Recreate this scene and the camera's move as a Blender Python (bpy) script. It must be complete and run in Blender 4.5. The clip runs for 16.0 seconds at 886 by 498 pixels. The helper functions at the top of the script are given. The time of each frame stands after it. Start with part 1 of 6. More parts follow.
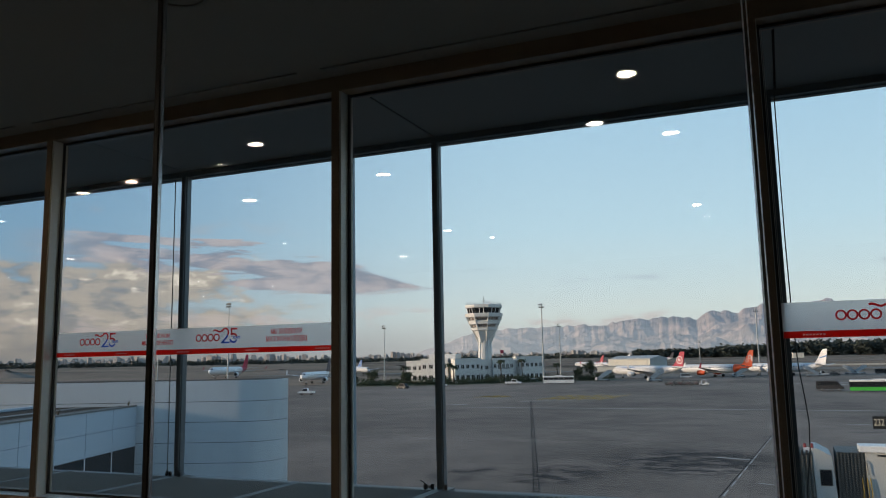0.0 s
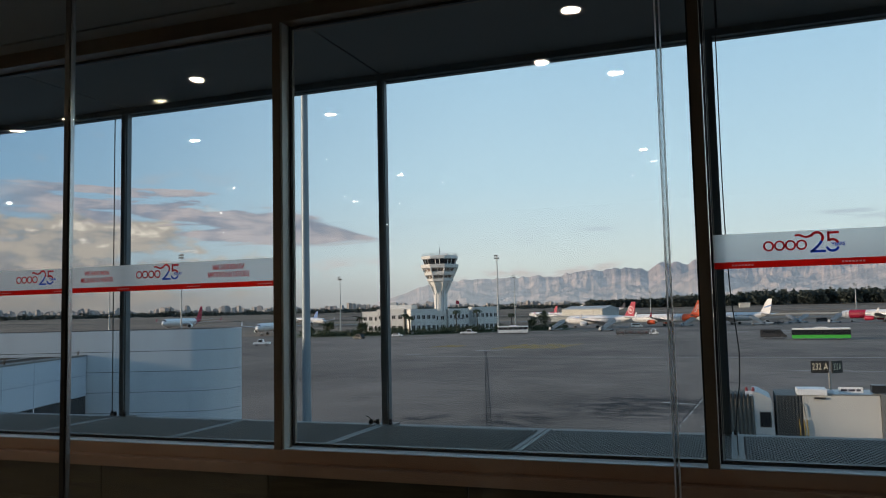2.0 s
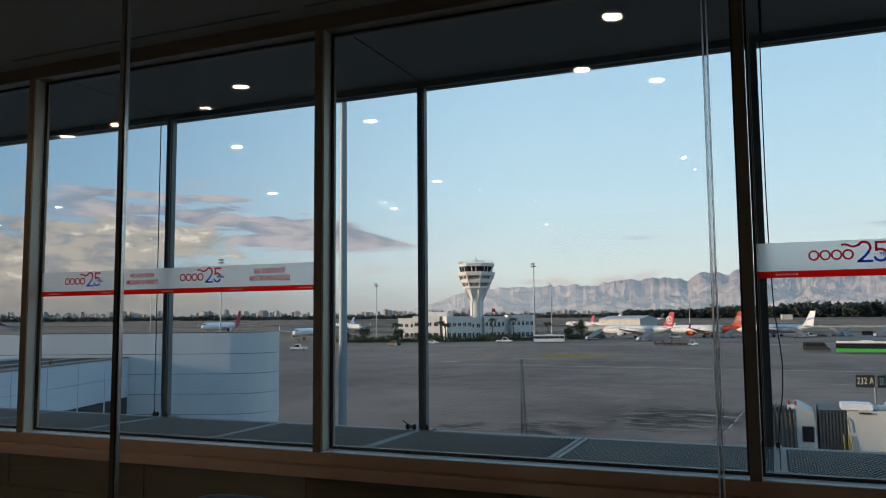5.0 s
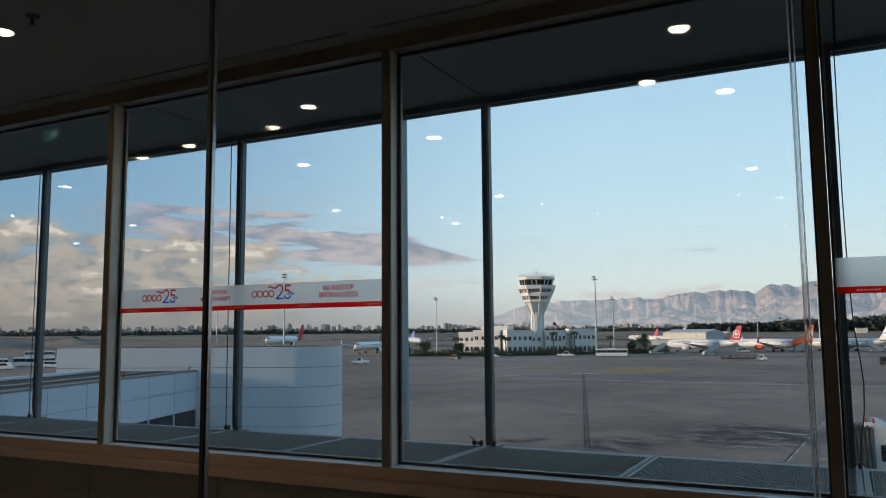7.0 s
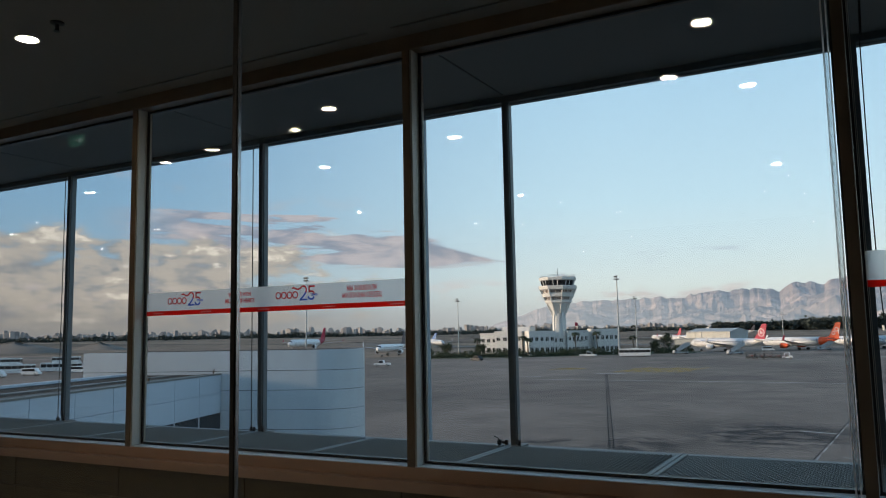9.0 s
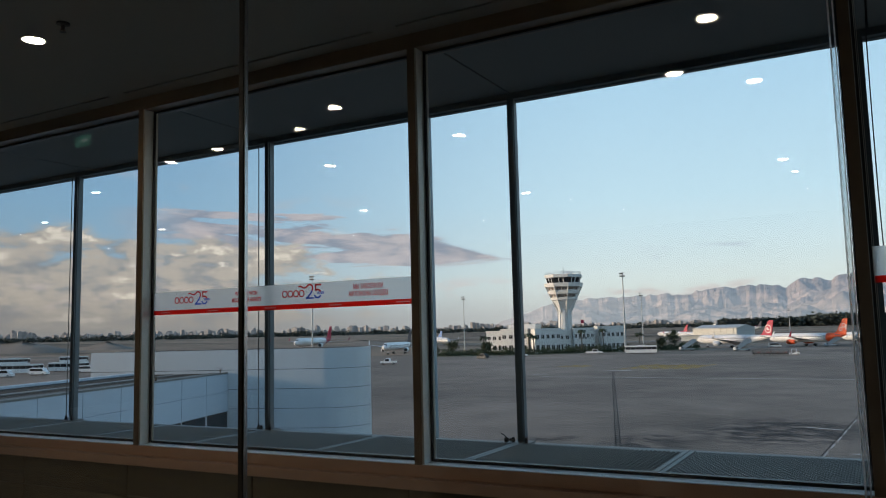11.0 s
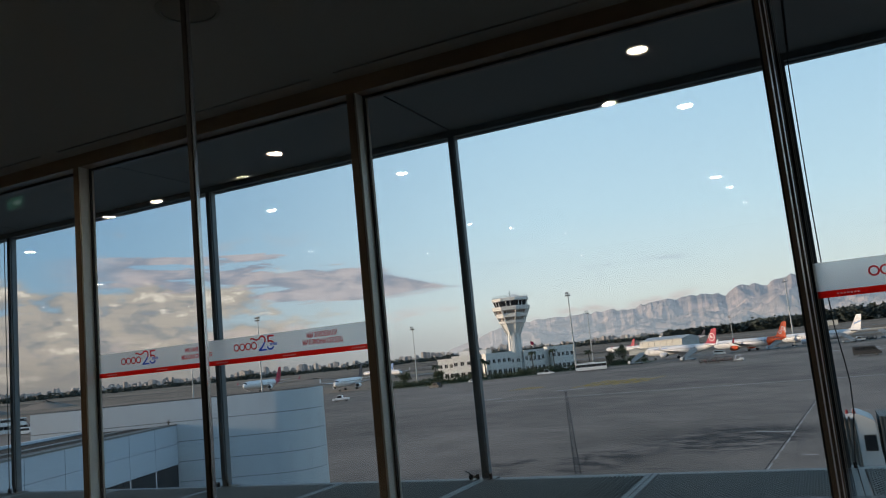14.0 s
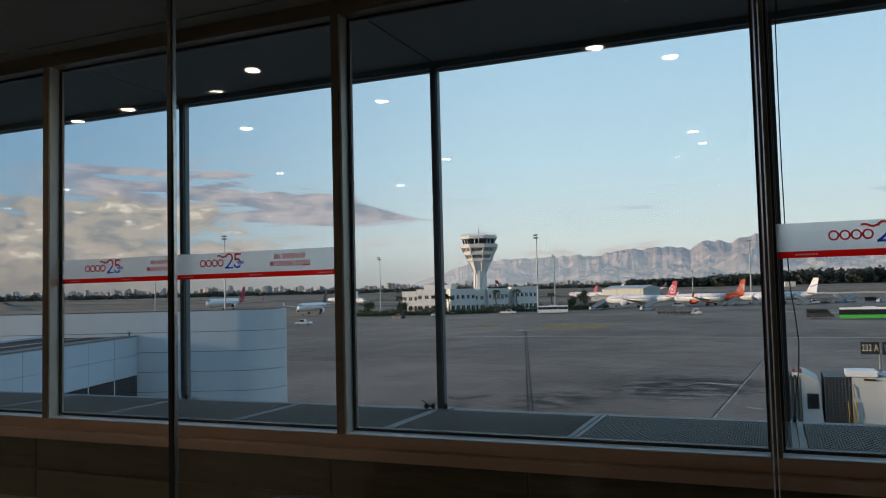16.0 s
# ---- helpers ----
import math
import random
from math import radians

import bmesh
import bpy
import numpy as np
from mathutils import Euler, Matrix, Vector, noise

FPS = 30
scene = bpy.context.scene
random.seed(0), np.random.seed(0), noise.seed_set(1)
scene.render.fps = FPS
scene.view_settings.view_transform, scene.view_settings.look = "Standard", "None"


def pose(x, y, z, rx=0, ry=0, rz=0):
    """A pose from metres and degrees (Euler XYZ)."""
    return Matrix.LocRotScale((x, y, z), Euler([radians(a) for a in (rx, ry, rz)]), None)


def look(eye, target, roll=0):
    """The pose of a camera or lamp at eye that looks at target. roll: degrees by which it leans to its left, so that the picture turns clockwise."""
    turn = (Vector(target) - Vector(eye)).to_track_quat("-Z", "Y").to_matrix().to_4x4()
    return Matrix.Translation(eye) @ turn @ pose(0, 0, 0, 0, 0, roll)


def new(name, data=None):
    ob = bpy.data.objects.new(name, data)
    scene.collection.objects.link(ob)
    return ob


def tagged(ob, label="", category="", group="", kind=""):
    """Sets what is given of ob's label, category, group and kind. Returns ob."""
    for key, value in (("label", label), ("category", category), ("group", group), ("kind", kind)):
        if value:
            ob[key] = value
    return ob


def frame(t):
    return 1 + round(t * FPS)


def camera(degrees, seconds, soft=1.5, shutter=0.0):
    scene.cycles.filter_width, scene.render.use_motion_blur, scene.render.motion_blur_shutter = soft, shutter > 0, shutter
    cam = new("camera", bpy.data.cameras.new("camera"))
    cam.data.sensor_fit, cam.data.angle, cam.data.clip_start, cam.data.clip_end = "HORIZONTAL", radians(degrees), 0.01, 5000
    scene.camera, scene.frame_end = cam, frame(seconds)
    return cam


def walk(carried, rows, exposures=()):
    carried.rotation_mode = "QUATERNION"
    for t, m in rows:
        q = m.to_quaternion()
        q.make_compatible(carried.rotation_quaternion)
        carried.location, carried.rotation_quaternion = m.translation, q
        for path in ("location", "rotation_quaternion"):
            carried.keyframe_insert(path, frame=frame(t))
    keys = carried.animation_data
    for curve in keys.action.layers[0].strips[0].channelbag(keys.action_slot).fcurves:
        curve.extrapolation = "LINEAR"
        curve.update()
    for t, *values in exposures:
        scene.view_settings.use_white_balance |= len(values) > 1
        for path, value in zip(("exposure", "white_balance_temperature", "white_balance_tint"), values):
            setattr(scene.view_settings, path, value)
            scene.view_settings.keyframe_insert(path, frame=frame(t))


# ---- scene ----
cam = camera(58.8, 16.0, 1.0)
PATH = [
    (0, (2.852, -4.779, 1.683), (2.075, -2.957, 1.964), -1.1),
    (0.5, (2.862, -4.769, 1.664), (2.153, -2.916, 1.917), -1.6),
    (1, (2.914, -4.743, 1.625), (2.235, -2.875, 1.852), -1.5),
    (1.5, (2.933, -4.744, 1.598), (2.277, -2.865, 1.792), -1.5),
    (2, (2.939, -4.75, 1.569), (2.258, -2.876, 1.725), -1.3),
    (2.5, (2.99, -4.689, 1.517), (2.287, -2.823, 1.669), -0.5),
    (3, (3.015, -4.653, 1.459), (2.307, -2.788, 1.607), -0.2),
    (5.3, (2.92, -4.788, 1.566), (2.129, -2.96, 1.749), -0.5),
    (5.5, (2.916, -4.797, 1.567), (2.104, -2.979, 1.753), -0.4),
    (6, (2.905, -4.804, 1.564), (2.063, -3.001, 1.76), -0.4),
    (6.5, (2.901, -4.8, 1.564), (2.028, -3.012, 1.766), -0.4),
    (7, (2.893, -4.809, 1.575), (1.991, -3.037, 1.787), -0.5),
    (7.5, (2.895, -4.806, 1.573), (1.978, -3.042, 1.791), -0.6),
    (8, (2.888, -4.805, 1.57), (1.962, -3.046, 1.791), -0.6),
    (8.5, (2.88, -4.804, 1.564), (1.943, -3.05, 1.779), -1.1),
    (9, (2.873, -4.807, 1.557), (1.925, -3.059, 1.774), -1.1),
    (11.5, (2.871, -4.813, 1.556), (1.907, -3.073, 1.767), -1.4),
    (12, (2.872, -4.815, 1.56), (1.903, -3.079, 1.771), -1.3),
    (12.5, (2.87, -4.795, 1.601), (1.938, -3.039, 1.821), -1.9),
    (13, (2.883, -4.784, 1.644), (2.018, -3.006, 1.947), -2.6),
    (13.5, (2.874, -4.78, 1.643), (2.056, -2.977, 1.93), -4.5),
    (14, (2.835, -4.834, 1.639), (2.008, -3.035, 1.917), -5.7),
    (14.5, (2.826, -4.854, 1.654), (1.983, -3.065, 1.954), -4.3),
    (15, (2.845, -4.871, 1.668), (2.037, -3.064, 1.951), -1.9),
    (15.5, (2.844, -4.853, 1.694), (2.1, -3.005, 1.87), -1.4),
    (16, (2.844, -4.86, 1.63), (2.069, -3.02, 1.737), -1.4),
]
walk(cam, [(t, look(eye, target, roll)) for t, eye, target, roll in PATH], [(0, 0.63), (1, 0.60), (1.5, 0.64), (2.5, 0.63), (3, 0.82), (5.5, 0.74), (7.5, 0.80), (9, 0.79), (12, 0.79), (14, 0.70), (16, 0.66)])

# ---- world, sun ----
SUN_AZ, SUN_EL = radians(-117.0), radians(9.0)
sun_from = Vector((math.sin(SUN_AZ) * math.cos(SUN_EL), math.cos(SUN_AZ) * math.cos(SUN_EL), math.sin(SUN_EL)))


class Nodes:
    """Short hand for building node trees."""

    def __init__(self, tree):
        self.tree = tree

    def add(self, kind, operation=""):
        n = self.tree.nodes.new(kind)
        if operation:
            n.operation = operation
        return n

    def put(self, socket, value):
        if isinstance(value, bpy.types.NodeSocket):
            self.tree.links.new(value, socket)
        elif value is not None:
            socket.default_value = value

    def math(self, op, a, b=None, c=None, clamp=False):
        n = self.add("ShaderNodeMath", op)
        n.use_clamp = clamp
        for s, v in zip(n.inputs, (a, b, c)):
            self.put(s, v)
        return n.outputs[0]

    def mix(self, f, a, b, blend="MIX"):
        n = self.add("ShaderNodeMix")
        n.data_type, n.blend_type = "RGBA", blend
        self.put(n.inputs[0], f)
        self.put(n.inputs[6], a)
        self.put(n.inputs[7], b)
        return n.outputs[2]

    def ramp(self, f, *stops):
        n = self.add("ShaderNodeValToRGB")
        e = n.color_ramp.elements
        while len(e) < len(stops):
            e.new(0.5)
        for el, (p, c) in zip(e, stops):
            el.position = p
            el.color = (*c, 1) if isinstance(c, tuple) else (c, c, c, 1)
        self.put(n.inputs[0], f)
        return n.outputs[0]

    def smooth(self, value, lo, hi, to_lo=0.0, to_hi=1.0):
        n = self.add("ShaderNodeMapRange")
        n.interpolation_type = "SMOOTHSTEP"
        self.put(n.inputs[0], value)
        for s, v in zip(n.inputs[1:5], (lo, hi, to_lo, to_hi)):
            s.default_value = v
        return n.outputs[0]

    def noise(self, vector, scale, detail=4.0, rough=0.55, distort=0.0):
        n = self.add("ShaderNodeTexNoise")
        self.put(n.inputs["Vector"], vector)
        n.inputs["Scale"].default_value = scale
        n.inputs["Detail"].default_value = detail
        n.inputs["Roughness"].default_value = rough
        n.inputs["Distortion"].default_value = distort
        return n.outputs[0]

    def xyz(self, x, y, z):
        n = self.add("ShaderNodeCombineXYZ")
        for s, v in zip(n.inputs, (x, y, z)):
            self.put(s, v)
        return n.outputs[0]


def build_world():
    world = bpy.data.worlds.new("evening_sky")
    scene.world = world
    world.use_nodes = True
    t = world.node_tree
    k = Nodes(t)
    bg = t.nodes["Background"]
    sky = k.add("ShaderNodeTexSky")
    sky.sky_type, sky.sun_disc = "NISHITA", False
    sky.sun_elevation, sky.sun_rotation = SUN_EL, SUN_AZ
    sky.altitude, sky.air_density, sky.dust_density, sky.ozone_density = 0, 1.0, 1.2, 1.4
    way = k.add("ShaderNodeTexCoord").outputs["Generated"]
    sep = k.add("ShaderNodeSeparateXYZ")
    k.put(sep.inputs[0], way)
    x, y, z = sep.outputs
    az = k.math("ARCTAN2", x, y)
    # clear evening air: pale at the horizon, deeper blue above
    up = k.math("MAXIMUM", z, 0.0)
    air = k.ramp(up, (0.0, (0.64, 0.62, 0.60)), (0.06, (0.64, 0.68, 0.69)), (0.16, (0.53, 0.68, 0.77)), (0.34, (0.40, 0.60, 0.76)), (0.75, (0.20, 0.38, 0.60)))
    clear = k.mix(0.72, k.mix(1.0, sky.outputs[0], (SKY_NISHITA, SKY_NISHITA, SKY_NISHITA, 1), "MULTIPLY"), air)
    # towards the sun the low air is darker and warmer under the cloud
    left = k.smooth(az, -0.95, -0.25, 1.0, 0.0)
    clear = k.mix(k.math("MULTIPLY", left, 0.92), clear, k.mix(1.0, clear, (0.36, 0.48, 0.61, 1), "MULTIPLY"))
    # broken cloud banks over the low sky, thickest to the left
    def cloud_noise(wide, tall, seed, scale, rough=0.60, distort=0.0):
        return k.noise(k.xyz(k.math("MULTIPLY", az, wide), k.math("MULTIPLY", z, tall), seed), scale, 8.0, rough, distort)

    big = cloud_noise(5.0, 15.0, 0.37, 1.6, 0.60, 0.35)
    fine = cloud_noise(11.0, 24.0, 4.1, 2.2, 0.62, 0.2)
    streak = cloud_noise(4.0, 34.0, 9.3, 1.5, 0.62, 0.3)
    body = k.mix(k.math("MULTIPLY", k.math("MULTIPLY", k.smooth(z, -0.02, 0.10, 1.0, 0.0), k.smooth(az, -1.0, -0.42, 0.9, 0.0)), 0.9), clear, (0.235, 0.21, 0.195, 1))
    # heaped cream cloud low in the far left
    heap_where = k.math("MULTIPLY", k.math("MULTIPLY", k.smooth(z, 0.0, 0.03), k.smooth(z, 0.075, 0.155, 1.0, 0.0)), k.smooth(az, -0.80, -0.50, 1.0, 0.0))
    heap = k.smooth(k.math("ADD", k.math("ADD", k.math("MULTIPLY", big, 0.6), k.math("MULTIPLY", fine, 0.4)), k.math("MULTIPLY", heap_where, 0.26)), 0.56, 0.68)
    heap = k.math("MULTIPLY", heap, k.smooth(heap_where, 0.0, 0.25))
    heap_tone = k.mix(k.smooth(fine, 0.36, 0.56), (0.195, 0.185, 0.190, 1), (0.375, 0.310, 0.255, 1))
    heap_tone = k.mix(k.smooth(k.math("ADD", fine, k.math("MULTIPLY", big, 0.6)), 0.90, 1.00), heap_tone, (0.62, 0.52, 0.42, 1))
    body = k.mix(k.math("MULTIPLY", heap, 0.88), body, heap_tone)
    # long mauve bank above it that thins out to a point on the right
    axis = k.math("ADD", 0.091, k.math("MULTIPLY", k.math("ADD", az, 0.419), -0.115))
    thick = k.smooth(az, -0.55, -0.395, 0.026, 0.0012)
    ragged = k.smooth(az, -0.60, -0.50, 0.15, 0.03)
    off = k.math("ABSOLUTE", k.math("SUBTRACT", z, k.math("ADD", axis, k.math("MULTIPLY", k.math("SUBTRACT", big, 0.5), 0.014))))
    bank = k.smooth(k.math("SUBTRACT", k.math("ADD", thick, k.math("MULTIPLY", k.math("SUBTRACT", streak, 0.545), ragged)), off), 0.0, 0.007)
    bank = k.math("MULTIPLY", bank, k.math("MULTIPLY", k.smooth(az, -0.415, -0.395, 1.0, 0.0), k.smooth(az, -0.93, -0.80)))
    bank_tone = k.mix(k.smooth(k.math("ADD", k.math("MULTIPLY", fine, 0.5), k.math("MULTIPLY", streak, 0.5)), 0.42, 0.60), (0.185, 0.195, 0.245, 1), (0.40, 0.345, 0.345, 1))
    body = k.mix(k.math("MULTIPLY", bank, 0.90), body, bank_tone)
    # small lone cloud over the apron, and sunlit heads of the low heap
    for ca, cz, wa, wz, cut, tone in ((-0.240, 0.096, 0.026, 0.006, 0.50, (0.36, 0.39, 0.43, 1)), (-0.236, 0.086, 0.022, 0.005, 0.49, (0.37, 0.40, 0.44, 1)), (-0.345, 0.071, 0.018, 0.004, 0.49, (0.40, 0.41, 0.44, 1)),
                                      (-0.775, 0.090, 0.020, 0.006, 0.50, (0.72, 0.64, 0.56, 1)), (-0.835, 0.100, 0.026, 0.005, 0.51, (0.64, 0.55, 0.47, 1)), (-0.665, 0.078, 0.016, 0.004, 0.50, (0.58, 0.52, 0.47, 1))):
        da, dz = k.math("DIVIDE", k.math("SUBTRACT", az, ca), wa), k.math("DIVIDE", k.math("SUBTRACT", z, cz), wz)
        near = k.math("SUBTRACT", 1.0, k.math("ADD", k.math("MULTIPLY", da, da), k.math("MULTIPLY", dz, dz)))
        lump = k.smooth(k.math("ADD", fine, k.math("MULTIPLY", near, 0.16)), cut + 0.10, cut + 0.19)
        body = k.mix(k.math("MULTIPLY", k.math("MULTIPLY", lump, k.smooth(near, 0.0, 0.4)), 0.75), body, tone)
    # thin torn puffs higher up on the left
    torn = k.math("MULTIPLY", k.smooth(cloud_noise(7.0, 20.0, 2.2, 1.7), 0.56, 0.70), k.math("MULTIPLY", k.smooth(z, 0.10, 0.15), k.math("MULTIPLY", k.smooth(z, 0.18, 0.26, 1.0, 0.0), k.smooth(az, -0.80, -0.50, 1.0, 0.0))))
    body = k.mix(k.math("MULTIPLY", torn, 0.42), body, (0.36, 0.32, 0.315, 1))
    # rosy puffs above the mountains, and wisps
    puff = k.math("MULTIPLY", k.math("MULTIPLY", k.smooth(z, 0.030, 0.045), k.smooth(z, 0.055, 0.075, 1.0, 0.0)), k.smooth(cloud_noise(9.0, 30.0, 6.0, 1.9), 0.50, 0.64))
    puff = k.math("MULTIPLY", puff, k.smooth(az, -0.16, -0.05, 1.0, 0.15))
    body = k.mix(k.math("MULTIPLY", puff, 0.65), body, (0.47, 0.385, 0.36, 1))
    wisp = k.math("MULTIPLY", k.smooth(cloud_noise(8.0, 70.0, 1.0, 1.2), 0.57, 0.70), k.math("MULTIPLY", k.smooth(z, 0.075, 0.09), k.smooth(z, 0.105, 0.125, 1.0, 0.0)))
    body = k.mix(k.math("MULTIPLY", wisp, 0.40), body, (0.27, 0.30, 0.35, 1))
    # dusty air along the horizon
    dust = k.math("MULTIPLY", k.smooth(z, 0.0, 0.062, 1.0, 0.0), k.smooth(az, -0.75, -0.15, 0.92, 0.36))
    body = k.mix(dust, body, k.mix(k.smooth(az, -0.85, -0.35), (0.205, 0.187, 0.178, 1), (0.330, 0.318, 0.318, 1)))
    k.put(bg.inputs[0], body)
    bg.inputs[1].default_value = SKY_STRENGTH


SKY_NISHITA, SKY_STRENGTH = 0.10, 1.0
build_world()
sun = new("sun", bpy.data.lights.new("sun", "SUN"))
sun.data.energy, sun.data.angle, sun.data.color = 3.6, radians(5.0), (1.0, 0.74, 0.53)
sun.matrix_world = look(sun_from * 50, (0, 0, 0))


# ---- materials ----
def base_material(name):
    m = bpy.data.materials.new(name)
    m.use_nodes = True
    return m, Nodes(m.node_tree), m.node_tree.nodes["Principled BSDF"]


def surface(name, colour, rough=0.6, metal=0.0, grain=0.12, scale=6.0, fine=60.0, bump=0.0, vary=0.0, spread=0.08, coat=0.0):
    """A plain surface with stains, grain and a little relief at real size."""
    m, k, p = base_material(name)
    at = k.add("ShaderNodeTexCoord").outputs["Object"]
    big, small = k.noise(at, scale, 5.0, 0.6), k.noise(at, fine, 3.0, 0.6)
    level = k.math("ADD", k.math("MULTIPLY", k.math("SUBTRACT", big, 0.5), 2 * grain), k.math("MULTIPLY", k.math("SUBTRACT", small, 0.5), grain))
    if vary:
        rnd = k.add("ShaderNodeObjectInfo").outputs["Random"]
        level = k.math("ADD", level, k.math("MULTIPLY", k.math("SUBTRACT", rnd, 0.5), 2 * vary))
    gain = k.math("ADD", level, 1.0)
    c = k.add("ShaderNodeVectorMath", "SCALE")
    c.inputs[0].default_value = colour
    k.put(c.inputs["Scale"], gain)
    k.put(p.inputs["Base Color"], c.outputs[0])
    k.put(p.inputs["Roughness"], k.math("ADD", rough, k.math("MULTIPLY", k.math("SUBTRACT", small, 0.5), 2 * spread), clamp=True))
    p.inputs["Metallic"].default_value = metal
    p.inputs["Coat Weight"].default_value = coat
    if bump:
        b = k.add("ShaderNodeBump")
        b.inputs["Strength"].default_value = bump
        b.inputs["Distance"].default_value = 0.01
        k.put(b.inputs["Height"], small)
        k.put(p.inputs["Normal"], b.outputs[0])
    return m


def clear_glass(name, tint, lift=0.035):
    """Flat glazing: lets light straight through, mirrors more at a slant."""
    m, k, p = base_material(name)
    t = m.node_tree
    t.nodes.remove(p)
    facing = k.add("ShaderNodeLayerWeight")
    facing.inputs[0].default_value = 0.5
    f = k.math("ADD", lift, k.math("MULTIPLY", 0.9, k.math("POWER", facing.outputs["Facing"], 5.0)), clamp=True)
    see, gloss, mixed = k.add("ShaderNodeBsdfTransparent"), k.add("ShaderNodeBsdfGlossy"), k.add("ShaderNodeMixShader")
    see.inputs[0].default_value = (*tint, 1)
    gloss.inputs["Roughness"].default_value = 0.0
    k.put(mixed.inputs[0], f)
    k.put(mixed.inputs[1], see.outputs[0])
    k.put(mixed.inputs[2], gloss.outputs[0])
    k.put(t.nodes["Material Output"].inputs[0], mixed.outputs[0])
    return m


def lamp_glow(name, colour, strength):
    m, k, p = base_material(name)
    p.inputs["Base Color"].default_value = (0.8, 0.8, 0.8, 1)
    p.inputs["Emission Color"].default_value = (*colour, 1)
    p.inputs["Emission Strength"].default_value = strength
    return m


def film_white(name, colour, through_part=0.80):
    """Printed film on a window: daylight from behind shines through it."""
    m, k, p = base_material(name)
    t = m.node_tree
    soft, mixed = k.add("ShaderNodeBsdfTranslucent"), k.add("ShaderNodeMixShader")
    at = k.add("ShaderNodeTexCoord").outputs["Object"]
    tone = k.mix(k.noise(at, 3.0), tuple(c * 0.94 for c in colour) + (1,), tuple(min(1, c * 1.04) for c in colour) + (1,))
    k.put(p.inputs["Base Color"], tone)
    k.put(soft.inputs[0], tone)
    p.inputs["Roughness"].default_value = 0.5
    mixed.inputs[0].default_value = through_part
    k.put(mixed.inputs[1], p.outputs[0])
    k.put(mixed.inputs[2], soft.outputs[0])
    ahead, film = k.add("ShaderNodeBsdfRefraction"), k.add("ShaderNodeMixShader")
    ahead.inputs["Roughness"].default_value, ahead.inputs["IOR"].default_value = 0.42, 1.12
    k.put(ahead.inputs["Color"], tone)
    film.inputs[0].default_value = 0.68
    k.put(film.inputs[1], mixed.outputs[0])
    k.put(film.inputs[2], ahead.outputs[0])
    k.put(t.nodes["Material Output"].inputs[0], film.outputs[0])
    return m


def apron_material():
    m, k, p = base_material("apron_concrete")
    at = k.add("ShaderNodeTexCoord").outputs["Object"]
    sep = k.add("ShaderNodeSeparateXYZ")
    k.put(sep.inputs[0], at)
    x, y = sep.outputs[0], sep.outputs[1]
    wide = k.noise(k.xyz(k.math("MULTIPLY", x, 0.016), k.math("MULTIPLY", y, 0.014), 0.0), 1.0, 6.0, 0.65)
    streak = k.noise(k.xyz(k.math("MULTIPLY", x, 0.13), k.math("MULTIPLY", y, 0.11), 2.0), 1.0, 7.0, 0.72)
    grain = k.noise(at, 1.6, 6.0, 0.7)
    tone = k.math("ADD", k.math("MULTIPLY", wide, 0.5), k.math("ADD", k.math("MULTIPLY", streak, 0.3), k.math("MULTIPLY", grain, 0.2)))
    c = k.ramp(tone, (0.42, (0.112, 0.090, 0.074)), (0.50, (0.188, 0.150, 0.124)), (0.58, (0.268, 0.214, 0.178)))
    # slab joints, faint
    brick = k.add("ShaderNodeTexBrick")
    brick.offset = 0.0
    brick.inputs["Scale"].default_value = 1.0
    brick.inputs["Brick Width"].default_value = 7.5
    brick.inputs["Row Height"].default_value = 7.5
    brick.inputs["Mortar Size"].default_value = 0.06
    for i, v in ((1, (1, 1, 1, 1)), (2, (0.93, 0.93, 0.94, 1)), (3, (0.62, 0.62, 0.62, 1))):
        brick.inputs[i].default_value = v
    k.put(brick.inputs[0], at)
    c = k.mix(0.55, c, k.mix(1.0, c, brick.outputs[0], "MULTIPLY"))
    # oil and rubber stains round the stands
    stain = None
    for sx, sy, rx, ry, cut in ((-6.0, 73.0, 10.0, 13.0, 0.47), (-15.0, 62.0, 5.0, 8.0, 0.49), (-23.0, 60.0, 4.0, 6.0, 0.52), (-9.0, 57.0, 6.0, 3.0, 0.56)):
        dx, dy = k.math("DIVIDE", k.math("SUBTRACT", x, sx), rx), k.math("DIVIDE", k.math("SUBTRACT", y, sy), ry)
        near = k.smooth(k.math("ADD", k.math("MULTIPLY", dx, dx), k.math("MULTIPLY", dy, dy)), 0.1, 1.0, 1.0, 0.0)
        patch = k.math("MULTIPLY", near, k.smooth(k.noise(k.xyz(k.math("MULTIPLY", x, 0.42), k.math("MULTIPLY", y, 0.40), sx), 1.0, 9.0, 0.80), cut - 0.01, cut + 0.04))
        stain = patch if stain is None else k.math("MAXIMUM", stain, patch)
    c = k.mix(k.math("MULTIPLY", stain, 0.88), c, (0.016, 0.016, 0.018, 1))
    k.put(p.inputs["Base Color"], c)
    p.inputs["Specular IOR Level"].default_value = 0.15
    p.inputs["Roughness"].default_value = 0.88
    b = k.add("ShaderNodeBump")
    b.inputs["Strength"].default_value = 0.2
    k.put(b.inputs["Height"], grain)
    k.put(p.inputs["Normal"], b.outputs[0])
    return m


